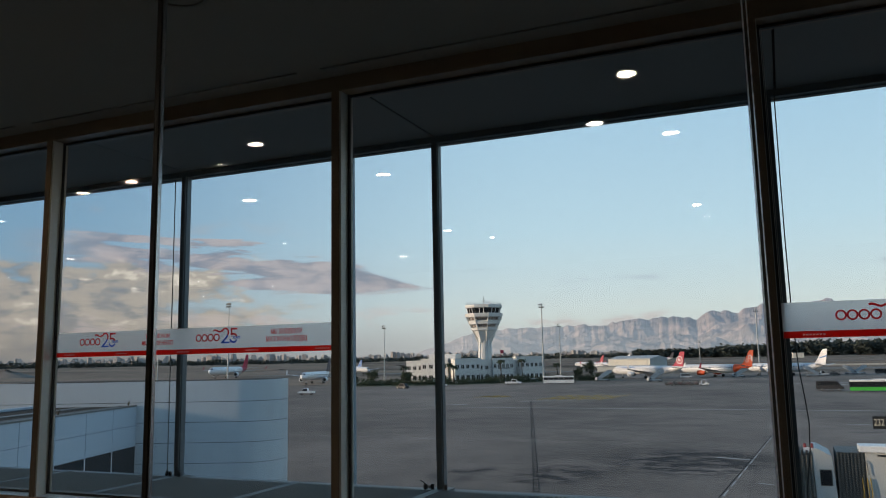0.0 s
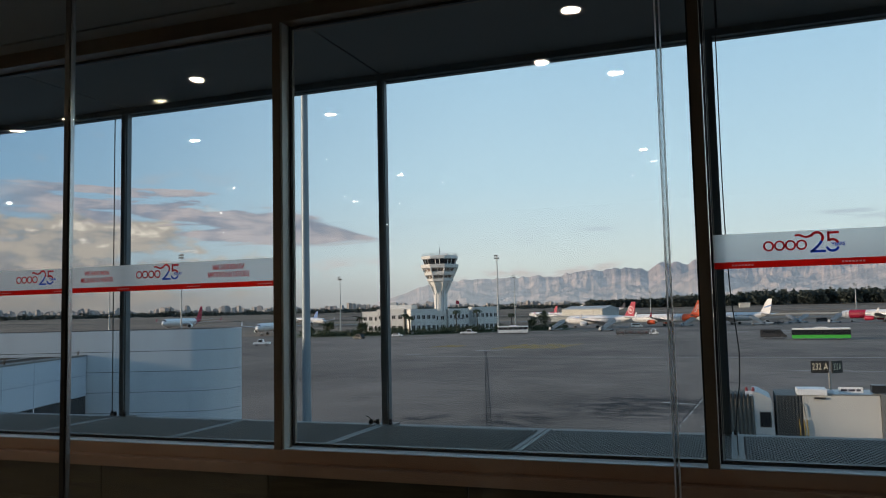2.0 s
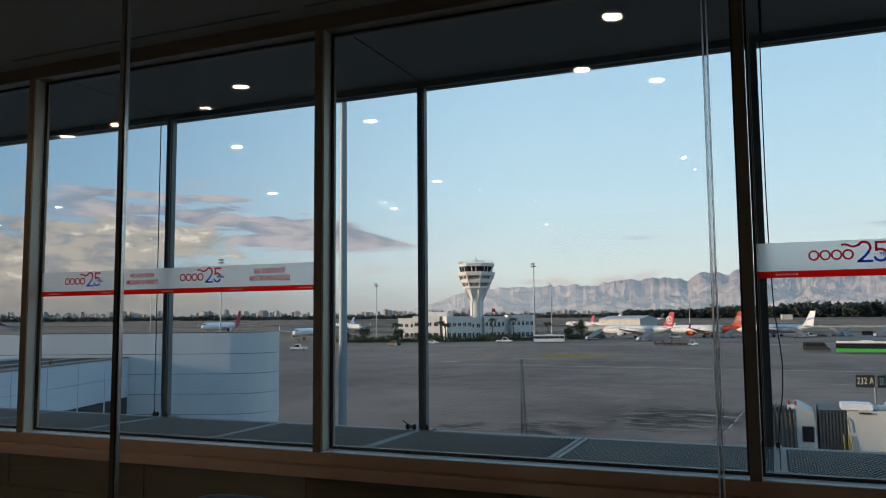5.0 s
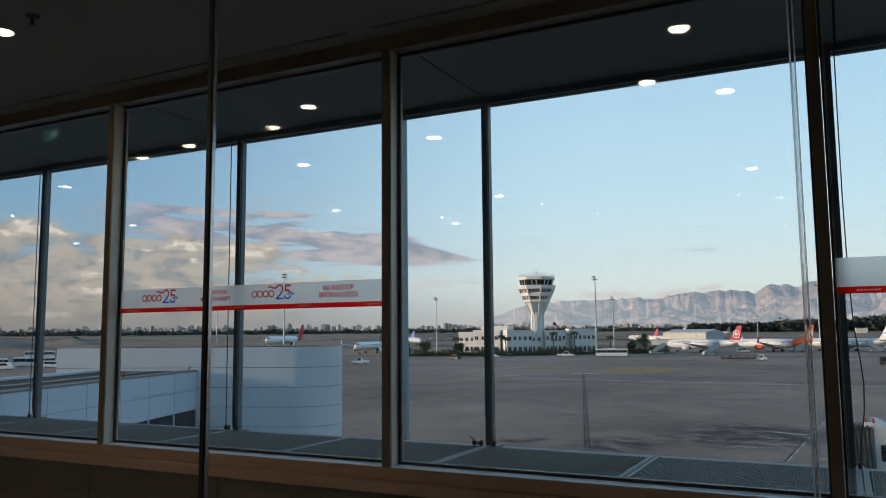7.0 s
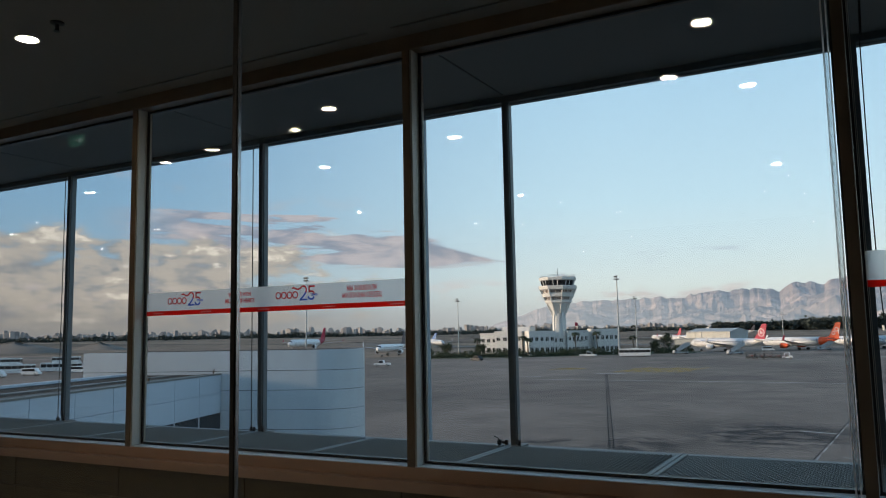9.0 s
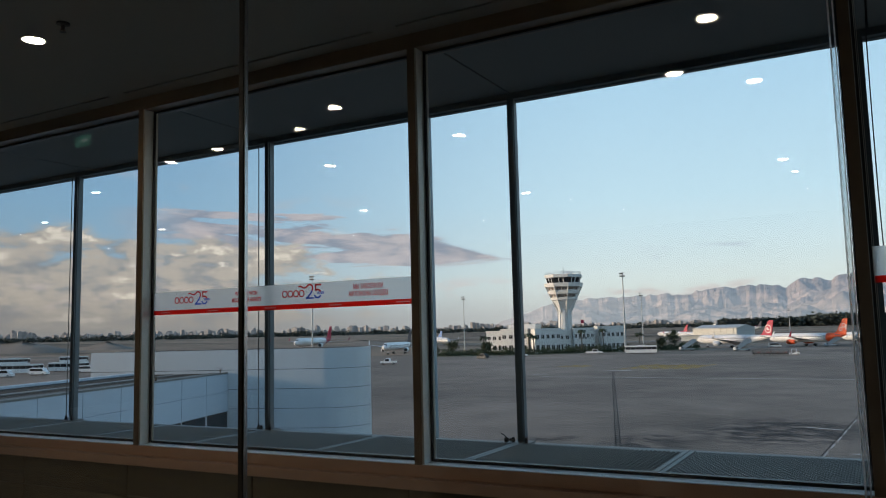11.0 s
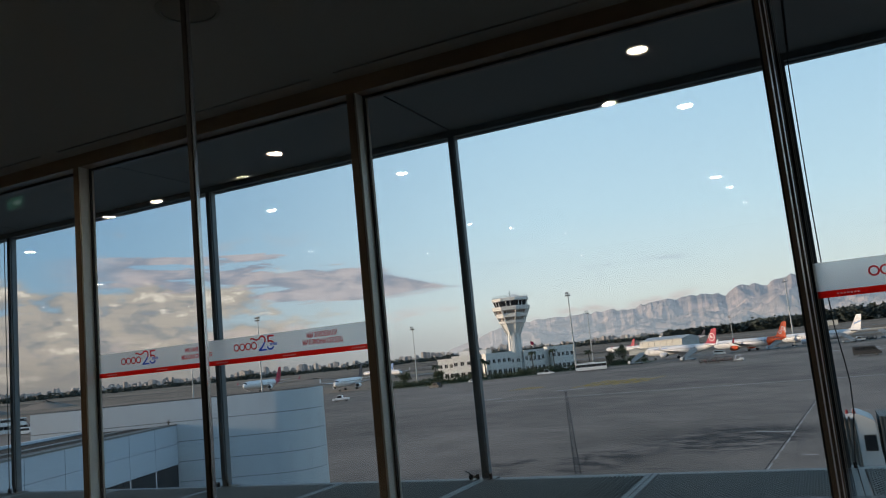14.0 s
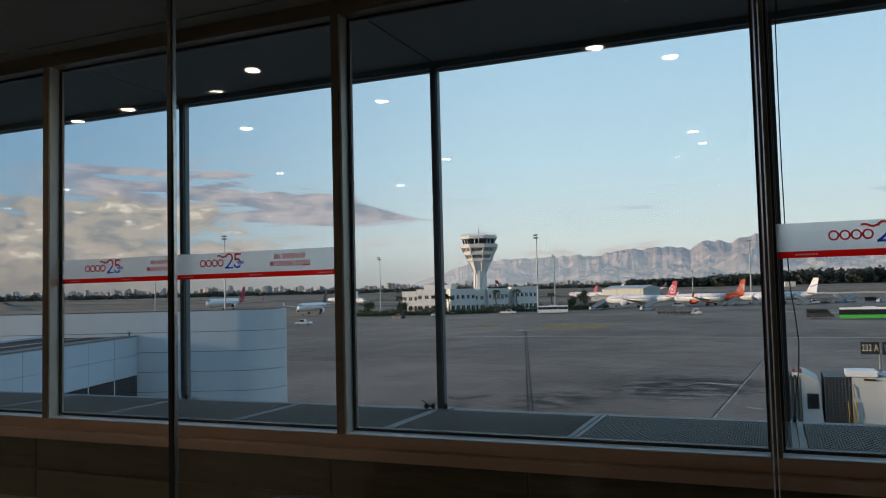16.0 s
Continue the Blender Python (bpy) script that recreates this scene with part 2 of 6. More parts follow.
def field_material():
    m, k, p = base_material("dry_field")
    at = k.add("ShaderNodeTexCoord").outputs["Object"]
    sep = k.add("ShaderNodeSeparateXYZ")
    k.put(sep.inputs[0], at)
    bands = k.noise(k.xyz(k.math("MULTIPLY", sep.outputs[0], 0.0016), k.math("MULTIPLY", sep.outputs[1], 0.011), 0.0), 1.0, 5.0, 0.6)
    small = k.noise(at, 0.05, 6.0, 0.65)
    c = k.ramp(k.math("ADD", k.math("MULTIPLY", bands, 0.7), k.math("MULTIPLY", small, 0.3)), (0.40, (0.080, 0.070, 0.054)), (0.48, (0.175, 0.132, 0.100)), (0.55, (0.27, 0.205, 0.155)), (0.62, (0.11, 0.098, 0.07)))
    k.put(p.inputs["Base Color"], c)
    p.inputs["Roughness"].default_value = 0.95
    p.inputs["Specular IOR Level"].default_value = 0.1
    return m


def island_material(name, colours, scale):
    """Many loose pieces in one mesh, each a little different."""
    m, k, p = base_material(name)
    rnd = k.add("ShaderNodeNewGeometry").outputs["Random Per Island"]
    at = k.add("ShaderNodeTexCoord").outputs["Object"]
    n = len(colours)
    c = k.ramp(rnd, *[((i + 0.5) / n, col) for i, col in enumerate(colours)])
    c = k.mix(k.math("MULTIPLY", k.noise(at, scale, 4.0), 0.5), c, k.mix(1.0, c, (0.55, 0.55, 0.55, 1), "MULTIPLY"))
    k.put(p.inputs["Base Color"], c)
    p.inputs["Roughness"].default_value = 0.8
    return m


def mountain_material():
    m, k, p = base_material("mountain_rock_haze_glow")
    at = k.add("ShaderNodeTexCoord").outputs["Object"]
    rock = k.noise(at, 0.012, 9.0, 0.66)
    c = k.ramp(rock, (0.38, (0.14, 0.120, 0.108)), (0.50, (0.22, 0.176, 0.150)), (0.62, (0.33, 0.252, 0.208)))
    k.put(p.inputs["Base Color"], c)
    p.inputs["Roughness"].default_value = 1.0
    p.inputs["Specular IOR Level"].default_value = 0.0
    # haze as emission, standing in for kilometres of lit air before this far backdrop
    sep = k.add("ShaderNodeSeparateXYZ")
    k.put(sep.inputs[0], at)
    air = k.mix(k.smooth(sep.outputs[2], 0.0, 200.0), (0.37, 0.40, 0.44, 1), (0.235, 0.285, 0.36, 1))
    # the haze glow thickens towards the left
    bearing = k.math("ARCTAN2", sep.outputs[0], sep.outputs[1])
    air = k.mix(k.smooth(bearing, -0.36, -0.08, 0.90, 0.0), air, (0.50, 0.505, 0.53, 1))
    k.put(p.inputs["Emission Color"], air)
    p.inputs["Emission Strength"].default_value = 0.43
    return m


def panel_metal(name, colour, rough, dirt=0.25):
    """Painted sheet cladding with faint run-off streaks."""
    m, k, p = base_material(name)
    at = k.add("ShaderNodeTexCoord").outputs["Object"]
    sep = k.add("ShaderNodeSeparateXYZ")
    k.put(sep.inputs[0], at)
    run = k.noise(k.xyz(k.math("MULTIPLY", sep.outputs[0], 2.2), k.math("MULTIPLY", sep.outputs[1], 2.2), k.math("MULTIPLY", sep.outputs[2], 0.18)), 1.0, 5.0, 0.65)
    spot = k.noise(at, 0.8, 5.0, 0.6)
    f = k.math("MULTIPLY", k.smooth(k.math("ADD", k.math("MULTIPLY", run, 0.6), k.math("MULTIPLY", spot, 0.4)), 0.42, 0.70), dirt)
    rnd = k.add("ShaderNodeObjectInfo").outputs["Random"]
    c = k.mix(f, (*colour, 1), (colour[0] * 0.55, colour[1] * 0.53, colour[2] * 0.50, 1))
    c = k.mix(k.math("MULTIPLY", rnd, 0.08), c, (colour[0] * 0.8, colour[1] * 0.82, colour[2] * 0.85, 1))
    k.put(p.inputs["Base Color"], c)
    k.put(p.inputs["Roughness"], k.math("ADD", rough, k.math("MULTIPLY", spot, 0.15)))
    return m


def wood_panel(name, colour):
    m, k, p = base_material(name)
    at = k.add("ShaderNodeTexCoord").outputs["Object"]
    sep = k.add("ShaderNodeSeparateXYZ")
    k.put(sep.inputs[0], at)
    ring = k.noise(k.xyz(k.math("MULTIPLY", sep.outputs[0], 2.5), k.math("MULTIPLY", sep.outputs[1], 30.0), k.math("MULTIPLY", sep.outputs[2], 30.0)), 1.0, 5.0, 0.6, 0.6)
    c = k.ramp(ring, (0.3, tuple(v * 0.65 for v in colour)), (0.55, colour), (0.75, tuple(v * 1.25 for v in colour)))
    k.put(p.inputs["Base Color"], c)
    p.inputs["Roughness"].default_value = 0.42
    return m


M = {}
M["ceiling"] = surface("painted_ceiling_board", (0.265, 0.245, 0.215), 0.85, grain=0.05, scale=1.5)
# near-black fill: shade inside slots and behind joints put into its colour
M["gap_shade"] = surface("black_gap_shade", (0.012, 0.012, 0.012), 0.9)
M["frame_brown"] = surface("bronze_lacquered_aluminium", (0.20, 0.135, 0.085), 0.38, 0.0, grain=0.10, scale=9.0, coat=0.1)
M["frame_grey"] = surface("grey_anodised_reveal", (0.58, 0.57, 0.53), 0.45, 0.2, grain=0.08)
M["sill_wood"] = surface("red_brown_sill_lacquer", (0.60, 0.375, 0.265), 0.42, grain=0.12, scale=7.0)
M["gasket"] = surface("black_rubber_gasket", (0.012, 0.012, 0.013), 0.6)
M["sill_strip"] = surface("pale_aluminium_strip", (0.86, 0.87, 0.89), 0.4, 0.0, grain=0.06)
M["wood"] = wood_panel("dark_veneer_panel", (0.15, 0.113, 0.060))
M["floor"] = surface("grey_floor_stone", (0.40, 0.375, 0.34), 0.3, grain=0.15, scale=1.2)
M["wall"] = surface("plastered_wall", (0.30, 0.29, 0.27), 0.85, grain=0.06, scale=1.0)
M["window_glass"] = clear_glass("window_glass", (0.93, 0.955, 0.965), 0.012)
M["screen_glass"] = clear_glass("screen_glass", (0.955, 0.965, 0.965), 0.040)
M["chrome"] = surface("polished_steel_edge", (0.55, 0.56, 0.58), 0.18, 0.9, grain=0.05)
M["edge_clear"] = clear_glass("clear_glass_edge", (0.84, 0.86, 0.87), 0.10)
M["black_metal"] = surface("black_seal_profile", (0.014, 0.014, 0.015), 0.35)
M["lamp"] = lamp_glow("warm_lamp_diffuser", (1.0, 0.84, 0.62), 88.0)
M["white_trim"] = surface("white_lamp_trim", (0.7, 0.68, 0.64), 0.5)
M["speaker_cloth"] = surface("brown_grey_speaker_grille", (0.20, 0.175, 0.145), 0.8, grain=0.1, scale=30.0)
M["exit_green"] = lamp_glow("green_lit_sign", (0.10, 0.75, 0.42), 0.22)
M["exit_white"] = lamp_glow("white_lit_symbol", (0.8, 1.0, 0.9), 0.6)
M["soffit"] = surface("grey_soffit_sheet", (0.185, 0.185, 0.175), 0.62, 0.1, grain=0.10, scale=1.5)
M["steel_post"] = surface("grey_blue_painted_steel", (0.125, 0.155, 0.175), 0.5, 0.2, grain=0.16, scale=12.0, bump=0.1)
M["grating"] = surface("galvanised_grating", (0.17, 0.172, 0.162), 0.55, 0.5, grain=0.25, scale=14.0)
M["galv"] = surface("galvanised_frame", (0.185, 0.188, 0.18), 0.55, 0.4, grain=0.2, scale=8.0)
M["leather"] = surface("black_leather", (0.005, 0.0046, 0.0042), 0.55, grain=0.2, scale=20.0, fine=220.0, bump=0.12)
M["leather"].node_tree.nodes["Principled BSDF"].inputs["Specular IOR Level"].default_value = 0.10
M["piping"] = surface("brown_leather_piping", (0.10, 0.055, 0.03), 0.5)
M["film"] = film_white("white_window_film", (0.94, 0.945, 0.95), 0.94)
M["edge_pale"] = film_white("pale_glass_edge", (0.97, 0.95, 0.94), 0.6)
M["film_red"] = film_white("red_printed_film", (0.90, 0.085, 0.07), 0.90)
M["film_blue"] = film_white("blue_printed_film", (0.09, 0.21, 0.78), 0.92)
M["print_red"] = film_white("red_lettering_film", (0.92, 0.10, 0.11), 0.94)
M["film_pale"] = film_white("pale_printed_film", (0.92, 0.62, 0.58), 0.9)
M["white_clad"] = panel_metal("white_cladding", (0.475, 0.505, 0.525), 0.42)
M["blue_clad"] = panel_metal("pale_blue_white_cladding", (0.45, 0.515, 0.58), 0.36, 0.15)
M["tower_blinds"] = surface("glass_with_brown_blinds", (0.16, 0.115, 0.095), 0.3, grain=0.2, scale=2.0)
M["dark_glass"] = surface("dark_tinted_glazing", (0.012, 0.014, 0.017), 0.10, grain=0.1)
M["roof_felt"] = surface("brown_roof_felt", (0.055, 0.048, 0.042), 0.9, grain=0.3, scale=0.7)
M["roof_felt"].node_tree.nodes["Principled BSDF"].inputs["Specular IOR Level"].default_value = 0.05
M["apron"] = apron_material()
M["field"] = field_material()
M["mark_white"] = surface("worn_white_marking", (0.40, 0.38, 0.35), 0.8, grain=0.4, scale=0.6, fine=4.0)
M["mark_yellow"] = surface("worn_yellow_marking", (0.34, 0.215, 0.035), 0.8, grain=0.5, scale=0.5, fine=3.0)
M["mark_dark"] = surface("dark_tar_joint", (0.022, 0.021, 0.021), 0.85, grain=0.4, scale=0.6)
for flat in ("mark_white", "mark_yellow", "mark_dark"):
    M[flat].node_tree.nodes["Principled BSDF"].inputs["Specular IOR Level"].default_value = 0.08
M["taxi"] = surface("taxiway_asphalt", (0.115, 0.108, 0.105), 0.85, grain=0.2, scale=0.02, fine=0.5)
M["lawn"] = surface("dry_green_lawn", (0.060, 0.075, 0.030), 0.95, grain=0.4, scale=0.15, fine=2.0)
M["kerb"] = surface("concrete_kerb", (0.32, 0.31, 0.29), 0.85, grain=0.2)
M["render_white"] = panel_metal("white_rendered_wall", (0.64, 0.625, 0.60), 0.8, 0.18)
M["plane_white"] = surface("white_aircraft_paint", (0.60, 0.60, 0.61), 0.38, grain=0.05, scale=0.5, coat=0.3)
M["plane_grey"] = surface("grey_wing_paint", (0.36, 0.37, 0.38), 0.4, grain=0.1, scale=0.6)
M["plane_red"] = surface("red_aircraft_paint", (0.34, 0.005, 0.036), 0.55, grain=0.08, scale=0.6)
M["plane_orange"] = surface("orange_aircraft_paint", (0.72, 0.085, 0.015), 0.55, grain=0.08, scale=0.6)
M["plane_blue"] = surface("blue_aircraft_paint", (0.045, 0.16, 0.40), 0.32, grain=0.08)
M["plane_dark"] = surface("dark_aircraft_paint", (0.03, 0.03, 0.045), 0.35, grain=0.1)
M["tyre"] = surface("black_tyre_rubber", (0.015, 0.015, 0.015), 0.85)
M["green_paint"] = surface("green_vehicle_paint", (0.05, 0.36, 0.045), 0.35, grain=0.08)
M["white_paint"] = surface("white_vehicle_paint", (0.66, 0.66, 0.66), 0.35, grain=0.08)
M["dark_paint"] = surface("dark_vehicle_paint", (0.014, 0.015, 0.018), 0.6, grain=0.1)
M["lamp_post"] = surface("galvanised_mast", (0.30, 0.32, 0.33), 0.5, 0.4, grain=0.12, scale=1.0)
M["near_mast"] = surface("weathered_mast_steel", (0.19, 0.235, 0.265), 0.5, 0.3, grain=0.12, scale=1.0)
M["bellows"] = surface("grey_brown_canopy_fabric", (0.16, 0.145, 0.125), 0.9, grain=0.2, scale=3.0, bump=0.2)
M["rib_dark"] = surface("dark_ribbed_sheet", (0.065, 0.068, 0.066), 0.6, 0.3, grain=0.15, scale=3.0)
M["bridge_white"] = panel_metal("cream_white_bridge_sheet", (0.47, 0.465, 0.44), 0.5, 0.3)
M["bridge_red"] = panel_metal("dark_red_bridge_sheet", (0.25, 0.020, 0.025), 0.45, 0.3)
M["stair_pale"] = surface("pale_stair_sheet", (0.36, 0.37, 0.38), 0.5, grain=0.1)
M["yellow_paint"] = surface("yellow_safety_paint", (0.33, 0.22, 0.04), 0.5, grain=0.3, scale=6.0)
M["sign_black"] = surface("black_sign_face", (0.018, 0.016, 0.014), 0.5)
M["sign_cream"] = surface("cream_sign_paint", (0.70, 0.62, 0.45), 0.5)
M["leaf"] = island_material("evergreen_leaves", [(0.022, 0.036, 0.016), (0.040, 0.062, 0.024), (0.070, 0.090, 0.036), (0.045, 0.050, 0.024)], 0.4)
M["far_leaf"] = island_material("far_pine_crowns", [(0.020, 0.030, 0.026), (0.030, 0.042, 0.034), (0.040, 0.050, 0.038), (0.024, 0.034, 0.032)], 0.05)
M["trunk"] = surface("brown_bark", (0.09, 0.07, 0.05), 0.9, grain=0.3, scale=4.0)
# distance haze is mixed into these wall tones: pale and low in contrast
M["city"] = island_material("hazed_house_walls", [(0.30, 0.285, 0.285), (0.40, 0.375, 0.365), (0.24, 0.232, 0.24), (0.47, 0.44, 0.43), (0.32, 0.285, 0.27)], 0.06)
M["earth"] = surface("heaped_earth", (0.15, 0.128, 0.11), 0.95, grain=0.3, scale=0.05, fine=0.6)
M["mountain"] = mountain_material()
M["shed"] = panel_metal("cream_shed_sheet", (0.56, 0.535, 0.47), 0.6, 0.2)
M["shed_roof"] = panel_metal("grey_shed_roof", (0.36, 0.37, 0.37), 0.5, 0.2)
M["baggage_red"] = surface("red_baggage", (0.12, 0.02, 0.022), 0.6, vary=0.4)
M["baggage_grey"] = surface("grey_baggage", (0.12, 0.12, 0.13), 0.6, vary=0.4)
M["cable"] = surface("black_cable", (0.02, 0.02, 0.022), 0.5)


# ---- building blocks ----
class Solid:
    """Collects boxes, tubes, prisms and lofts into one mesh."""

    def __init__(self):
        self.v, self.f = [], []

    def faces(self, verts, polys):
        n = len(self.v)
        self.v += [tuple(p) for p in verts]
        self.f += [tuple(i + n for i in q) for q in polys]
        return self

    def box(self, a, b, turn=None):
        (x0, y0, z0), (x1, y1, z1) = a, b
        v = [(x, y, z) for z in (z0, z1) for x, y in ((x0, y0), (x1, y0), (x1, y1), (x0, y1))]
        if turn is not None:
            v = [turn @ Vector(p) for p in v]
        return self.faces(v, ((3, 2, 1, 0), (4, 5, 6, 7), (0, 1, 5, 4), (1, 2, 6, 5), (2, 3, 7, 6), (3, 0, 4, 7)))

    def prism(self, outline, z0, z1):
        """An outline in x, y (counter-clockwise) between two heights."""
        n = len(outline)
        v = [(x, y, z0) for x, y in outline] + [(x, y, z1) for x, y in outline]
        return self.faces(v, [tuple(range(n))[::-1], tuple(range(n, 2 * n))] + [(i, (i + 1) % n, n + (i + 1) % n, n + i) for i in range(n)])

    def slab(self, outline, y0, y1):
        """An outline in x, z between two depths."""
        n = len(outline)
        v = [(x, y0, z) for x, z in outline] + [(x, y1, z) for x, z in outline]
        return self.faces(v, [tuple(range(n)), tuple(range(n, 2 * n))[::-1]] + [((i + 1) % n, i, n + i, n + (i + 1) % n) for i in range(n)])

    def tube(self, p, q, r, r2=None, sides=12):
        p, q = Vector(p), Vector(q)
        return self.pipe([p, q], [r, r if r2 is None else r2], sides)

    def pipe(self, points, radii, sides=8):
        points = [Vector(p) for p in points]
        rings = []
        for i, p in enumerate(points):
            way = (points[min(i + 1, len(points) - 1)] - points[max(i - 1, 0)]).normalized()
            side = way.cross(Vector((0, 0, 1)) if abs(way.z) < 0.9 else Vector((1, 0, 0))).normalized()
            other = side.cross(way)
            r = radii[i] if isinstance(radii, (list, tuple)) else radii
            rings.append([p + r * (math.cos(a) * side + math.sin(a) * other) for a in (2 * math.pi * j / sides for j in range(sides))])
        return self.rings(rings)

    def rings(self, rings, caps=True):
        n, m = len(rings[0]), len(rings)
        v = [p for r in rings for p in r]
        f = [(i * n + (j + 1) % n, i * n + j, (i + 1) * n + j, (i + 1) * n + (j + 1) % n) for i in range(m - 1) for j in range(n)]
        if caps:
            f += [tuple(range(n)), tuple(range((m - 1) * n, m * n))[::-1]]
        return self.faces(v, f)

    def lathe(self, profile, sides=16, about=(0, 0)):
        """A profile of radius and height turned round the upright axis."""
        cx, cy = about
        return self.rings([[(cx + r * math.cos(a), cy + r * math.sin(a), z) for a in (-2 * math.pi * j / sides for j in range(sides))] for r, z in profile])

    def mesh(self, name, material, bevel=0.0, smooth=False):
        me = bpy.data.meshes.new(name)
        me.from_pydata(self.v, [], self.f)
        if bevel:
            bm = bmesh.new()
            bm.from_mesh(me)
            bmesh.ops.recalc_face_normals(bm, faces=bm.faces)
            bmesh.ops.bevel(bm, geom=bm.edges[:], offset=bevel, segments=2, affect="EDGES", clamp_overlap=True)
            bm.to_mesh(me)
            bm.free()
        if smooth:
            me.polygons.foreach_set("use_smooth", [True] * len(me.polygons))
            me.set_sharp_from_angle(angle=0.7)
        me.materials.append(material)
        me.update()
        return me


def part(name, solid, material, parent, label="", bevel=0.0, smooth=False, at=None):
    me = solid if isinstance(solid, bpy.types.Mesh) else solid.mesh(name, M[material], bevel, smooth)
    ob = new(name, me)
    ob.parent = parent
    if at is not None:
        ob.matrix_basis = at
    return tagged(ob, label)


def thing(name, label, category, place=None, group="", kind=""):
    ob = new(name)
    ob.empty_display_size = 0.2
    if place is not None:
        ob.matrix_basis = place
    return tagged(ob, label, category, group, kind)


def whole(name, solid, material, label, category, kind="", bevel=0.0, smooth=False, place=None, group=""):
    ob = new(name, solid.mesh(name, M[material], bevel, smooth))
    if place is not None:
        ob.matrix_basis = place
    return tagged(ob, label, category, group, kind)


def lettering(body, size, material, squeeze=1.0, bold=0.0):
    """Flat letters in x, z, centred, with a hair of thickness."""
    curve = bpy.data.curves.new("letters", "FONT")
    curve.body, curve.size, curve.align_x, curve.align_y, curve.extrude = body, size, "CENTER", "CENTER", 0.0004
    curve.resolution_u, curve.offset = 3, bold
    ob = new("letters", curve)
    me = bpy.data.meshes.new_from_object(ob.evaluated_get(bpy.context.evaluated_depsgraph_get()))
    bpy.data.objects.remove(ob)
    me.transform(Matrix.Rotation(radians(90), 4, "X") @ Matrix.Diagonal((squeeze, 1, 1, 1)))
    me.materials.clear()
    me.materials.append(M[material])
    return me


def spot(bearing, far, z=-8.0, turn=0.0):
    """A place by its bearing (degrees, clockwise from straight out) and distance from the window."""
    a = radians(bearing)
    return pose(2.9 + far * math.sin(a), -4.8 + far * math.cos(a), z, 0, 0, turn)


GROUND = -8.0
BAY = 2.8
LETTERS = {
    "won": lettering("WE HAVE WON", 0.046, "print_red", 0.72, 0.0014),
    "hearts": lettering("MILLIONS OF HEARTS", 0.046, "print_red", 0.70, 0.0014),
    "my": lettering("МЫ ЗАВОЕВАЛИ", 0.050, "print_red", 0.66, 0.0014),
    "serdets": lettering("МИЛЛИОНЫ СЕРДЕЦ", 0.050, "print_red", 0.66, 0.0014),
    "years": lettering("YEARS", 0.028, "film_blue", 0.9, 0.0008),
    "stand": lettering("232 A", 0.42, "sign_cream", 0.80),
}

# ---- the waiting hall ----
X0, X1, Y0, HIGH = -14.0, 9.8, -18.0, 3.70
whole("floor", Solid().box((X0, Y0, -0.2), (X1, 0.10, 0.0)), "floor", "polished grey stone floor of the hall", "floor", "structure")
ceiling = Solid()
ceiling.box((X0, Y0, HIGH), (X1, -0.318, HIGH + 0.2)).box((X0, -0.288, HIGH), (X1, -0.13, HIGH + 0.2))
ceiling.box((X0, -0.318, HIGH + 0.06), (X1, -0.288, HIGH + 0.2))
for i in range(-5, 4):
    ceiling.box((BAY * i - 0.15, -0.318, HIGH), (BAY * i + 0.045, -0.288, HIGH + 0.06))
# black strips inside the air slots; the recess shade is put into their colour
slots = Solid()
for i in range(-5, 4):
    slots.box((BAY * i + 0.050, -0.316, HIGH + 0.012), (BAY * (i + 1) - 0.155, -0.290, HIGH + 0.05))
whole("ceiling_slot", slots, "gap_shade", "black strips painting the shade inside narrow ceiling air slots", "air slot", "structure")
whole("ceiling", ceiling, "ceiling", "plain painted ceiling with narrow dark slots", "ceiling", "structure")
whole("wall_west", Solid().box((X0 - 0.2, Y0, -0.2), (X0, 0.1, HIGH + 0.2)), "wall", "plain plastered end wall", "wall", "structure")
whole("wall_east", Solid().box((X1, Y0, -0.2), (X1 + 0.2, 0.1, HIGH + 0.2)), "wall", "plain plastered end wall", "wall", "structure")
whole("wall_south", Solid().box((X0 - 0.2, Y0 - 0.2, -0.2), (X1 + 0.2, Y0, HIGH + 0.2)), "wall", "plain plastered back wall of the hall", "wall", "structure")

wall_north = thing("wall_north", "low window wall clad in dark veneer panels", "wall", kind="structure")
part("wall_core", Solid().box((X0, -0.06, 0.0), (X1, 0.10, 0.52)), "wall", wall_north)
part("facade_below", Solid().box((X0, 0.102, GROUND), (X1, 0.14, 0.50)), "white_clad", wall_north)
upper = Solid().box((-0.705, -0.085, 0.238), (0.705, -0.062, 0.515)).mesh("panel", M["wood"], 0.002)
lower = Solid().box((-0.705, -0.085, 0.0), (0.705, -0.062, 0.232)).mesh("panel", M["wood"], 0.002)
for i in range(-9, 6):
    x = 0.66 + 1.42 * i
    if X0 + 0.75 < x < X1 - 0.75:
        part("panel", upper, "", wall_north, at=pose(x, 0, 0))
        part("panel", lower, "", wall_north, at=pose(x, 0, 0))
part("sill", Solid().box((X0, -0.205, 0.515), (X1, -0.02, 0.585)), "sill_wood", wall_north, "red-brown lacquered window sill", 0.006)
part("bottom_rail", Solid().box((X0, -0.127, 0.587), (X1, -0.020, 0.668)), "sill_wood", wall_north, "red-brown lacquered bottom rail", 0.004)
part("sill_strip", Solid().box((X0, -0.019, 0.587), (X1, 0.030, 0.669)).box((X0, -0.120, 0.6685), (X1, -0.014, 0.674)), "sill_strip", wall_north, "pale aluminium strip under the glass", 0.001)
part("head_rail", Solid().box((X0, -0.127, 3.592), (X1, 0.09, 3.92)), "frame_brown", wall_north, "bronze brown head beam", 0.004)

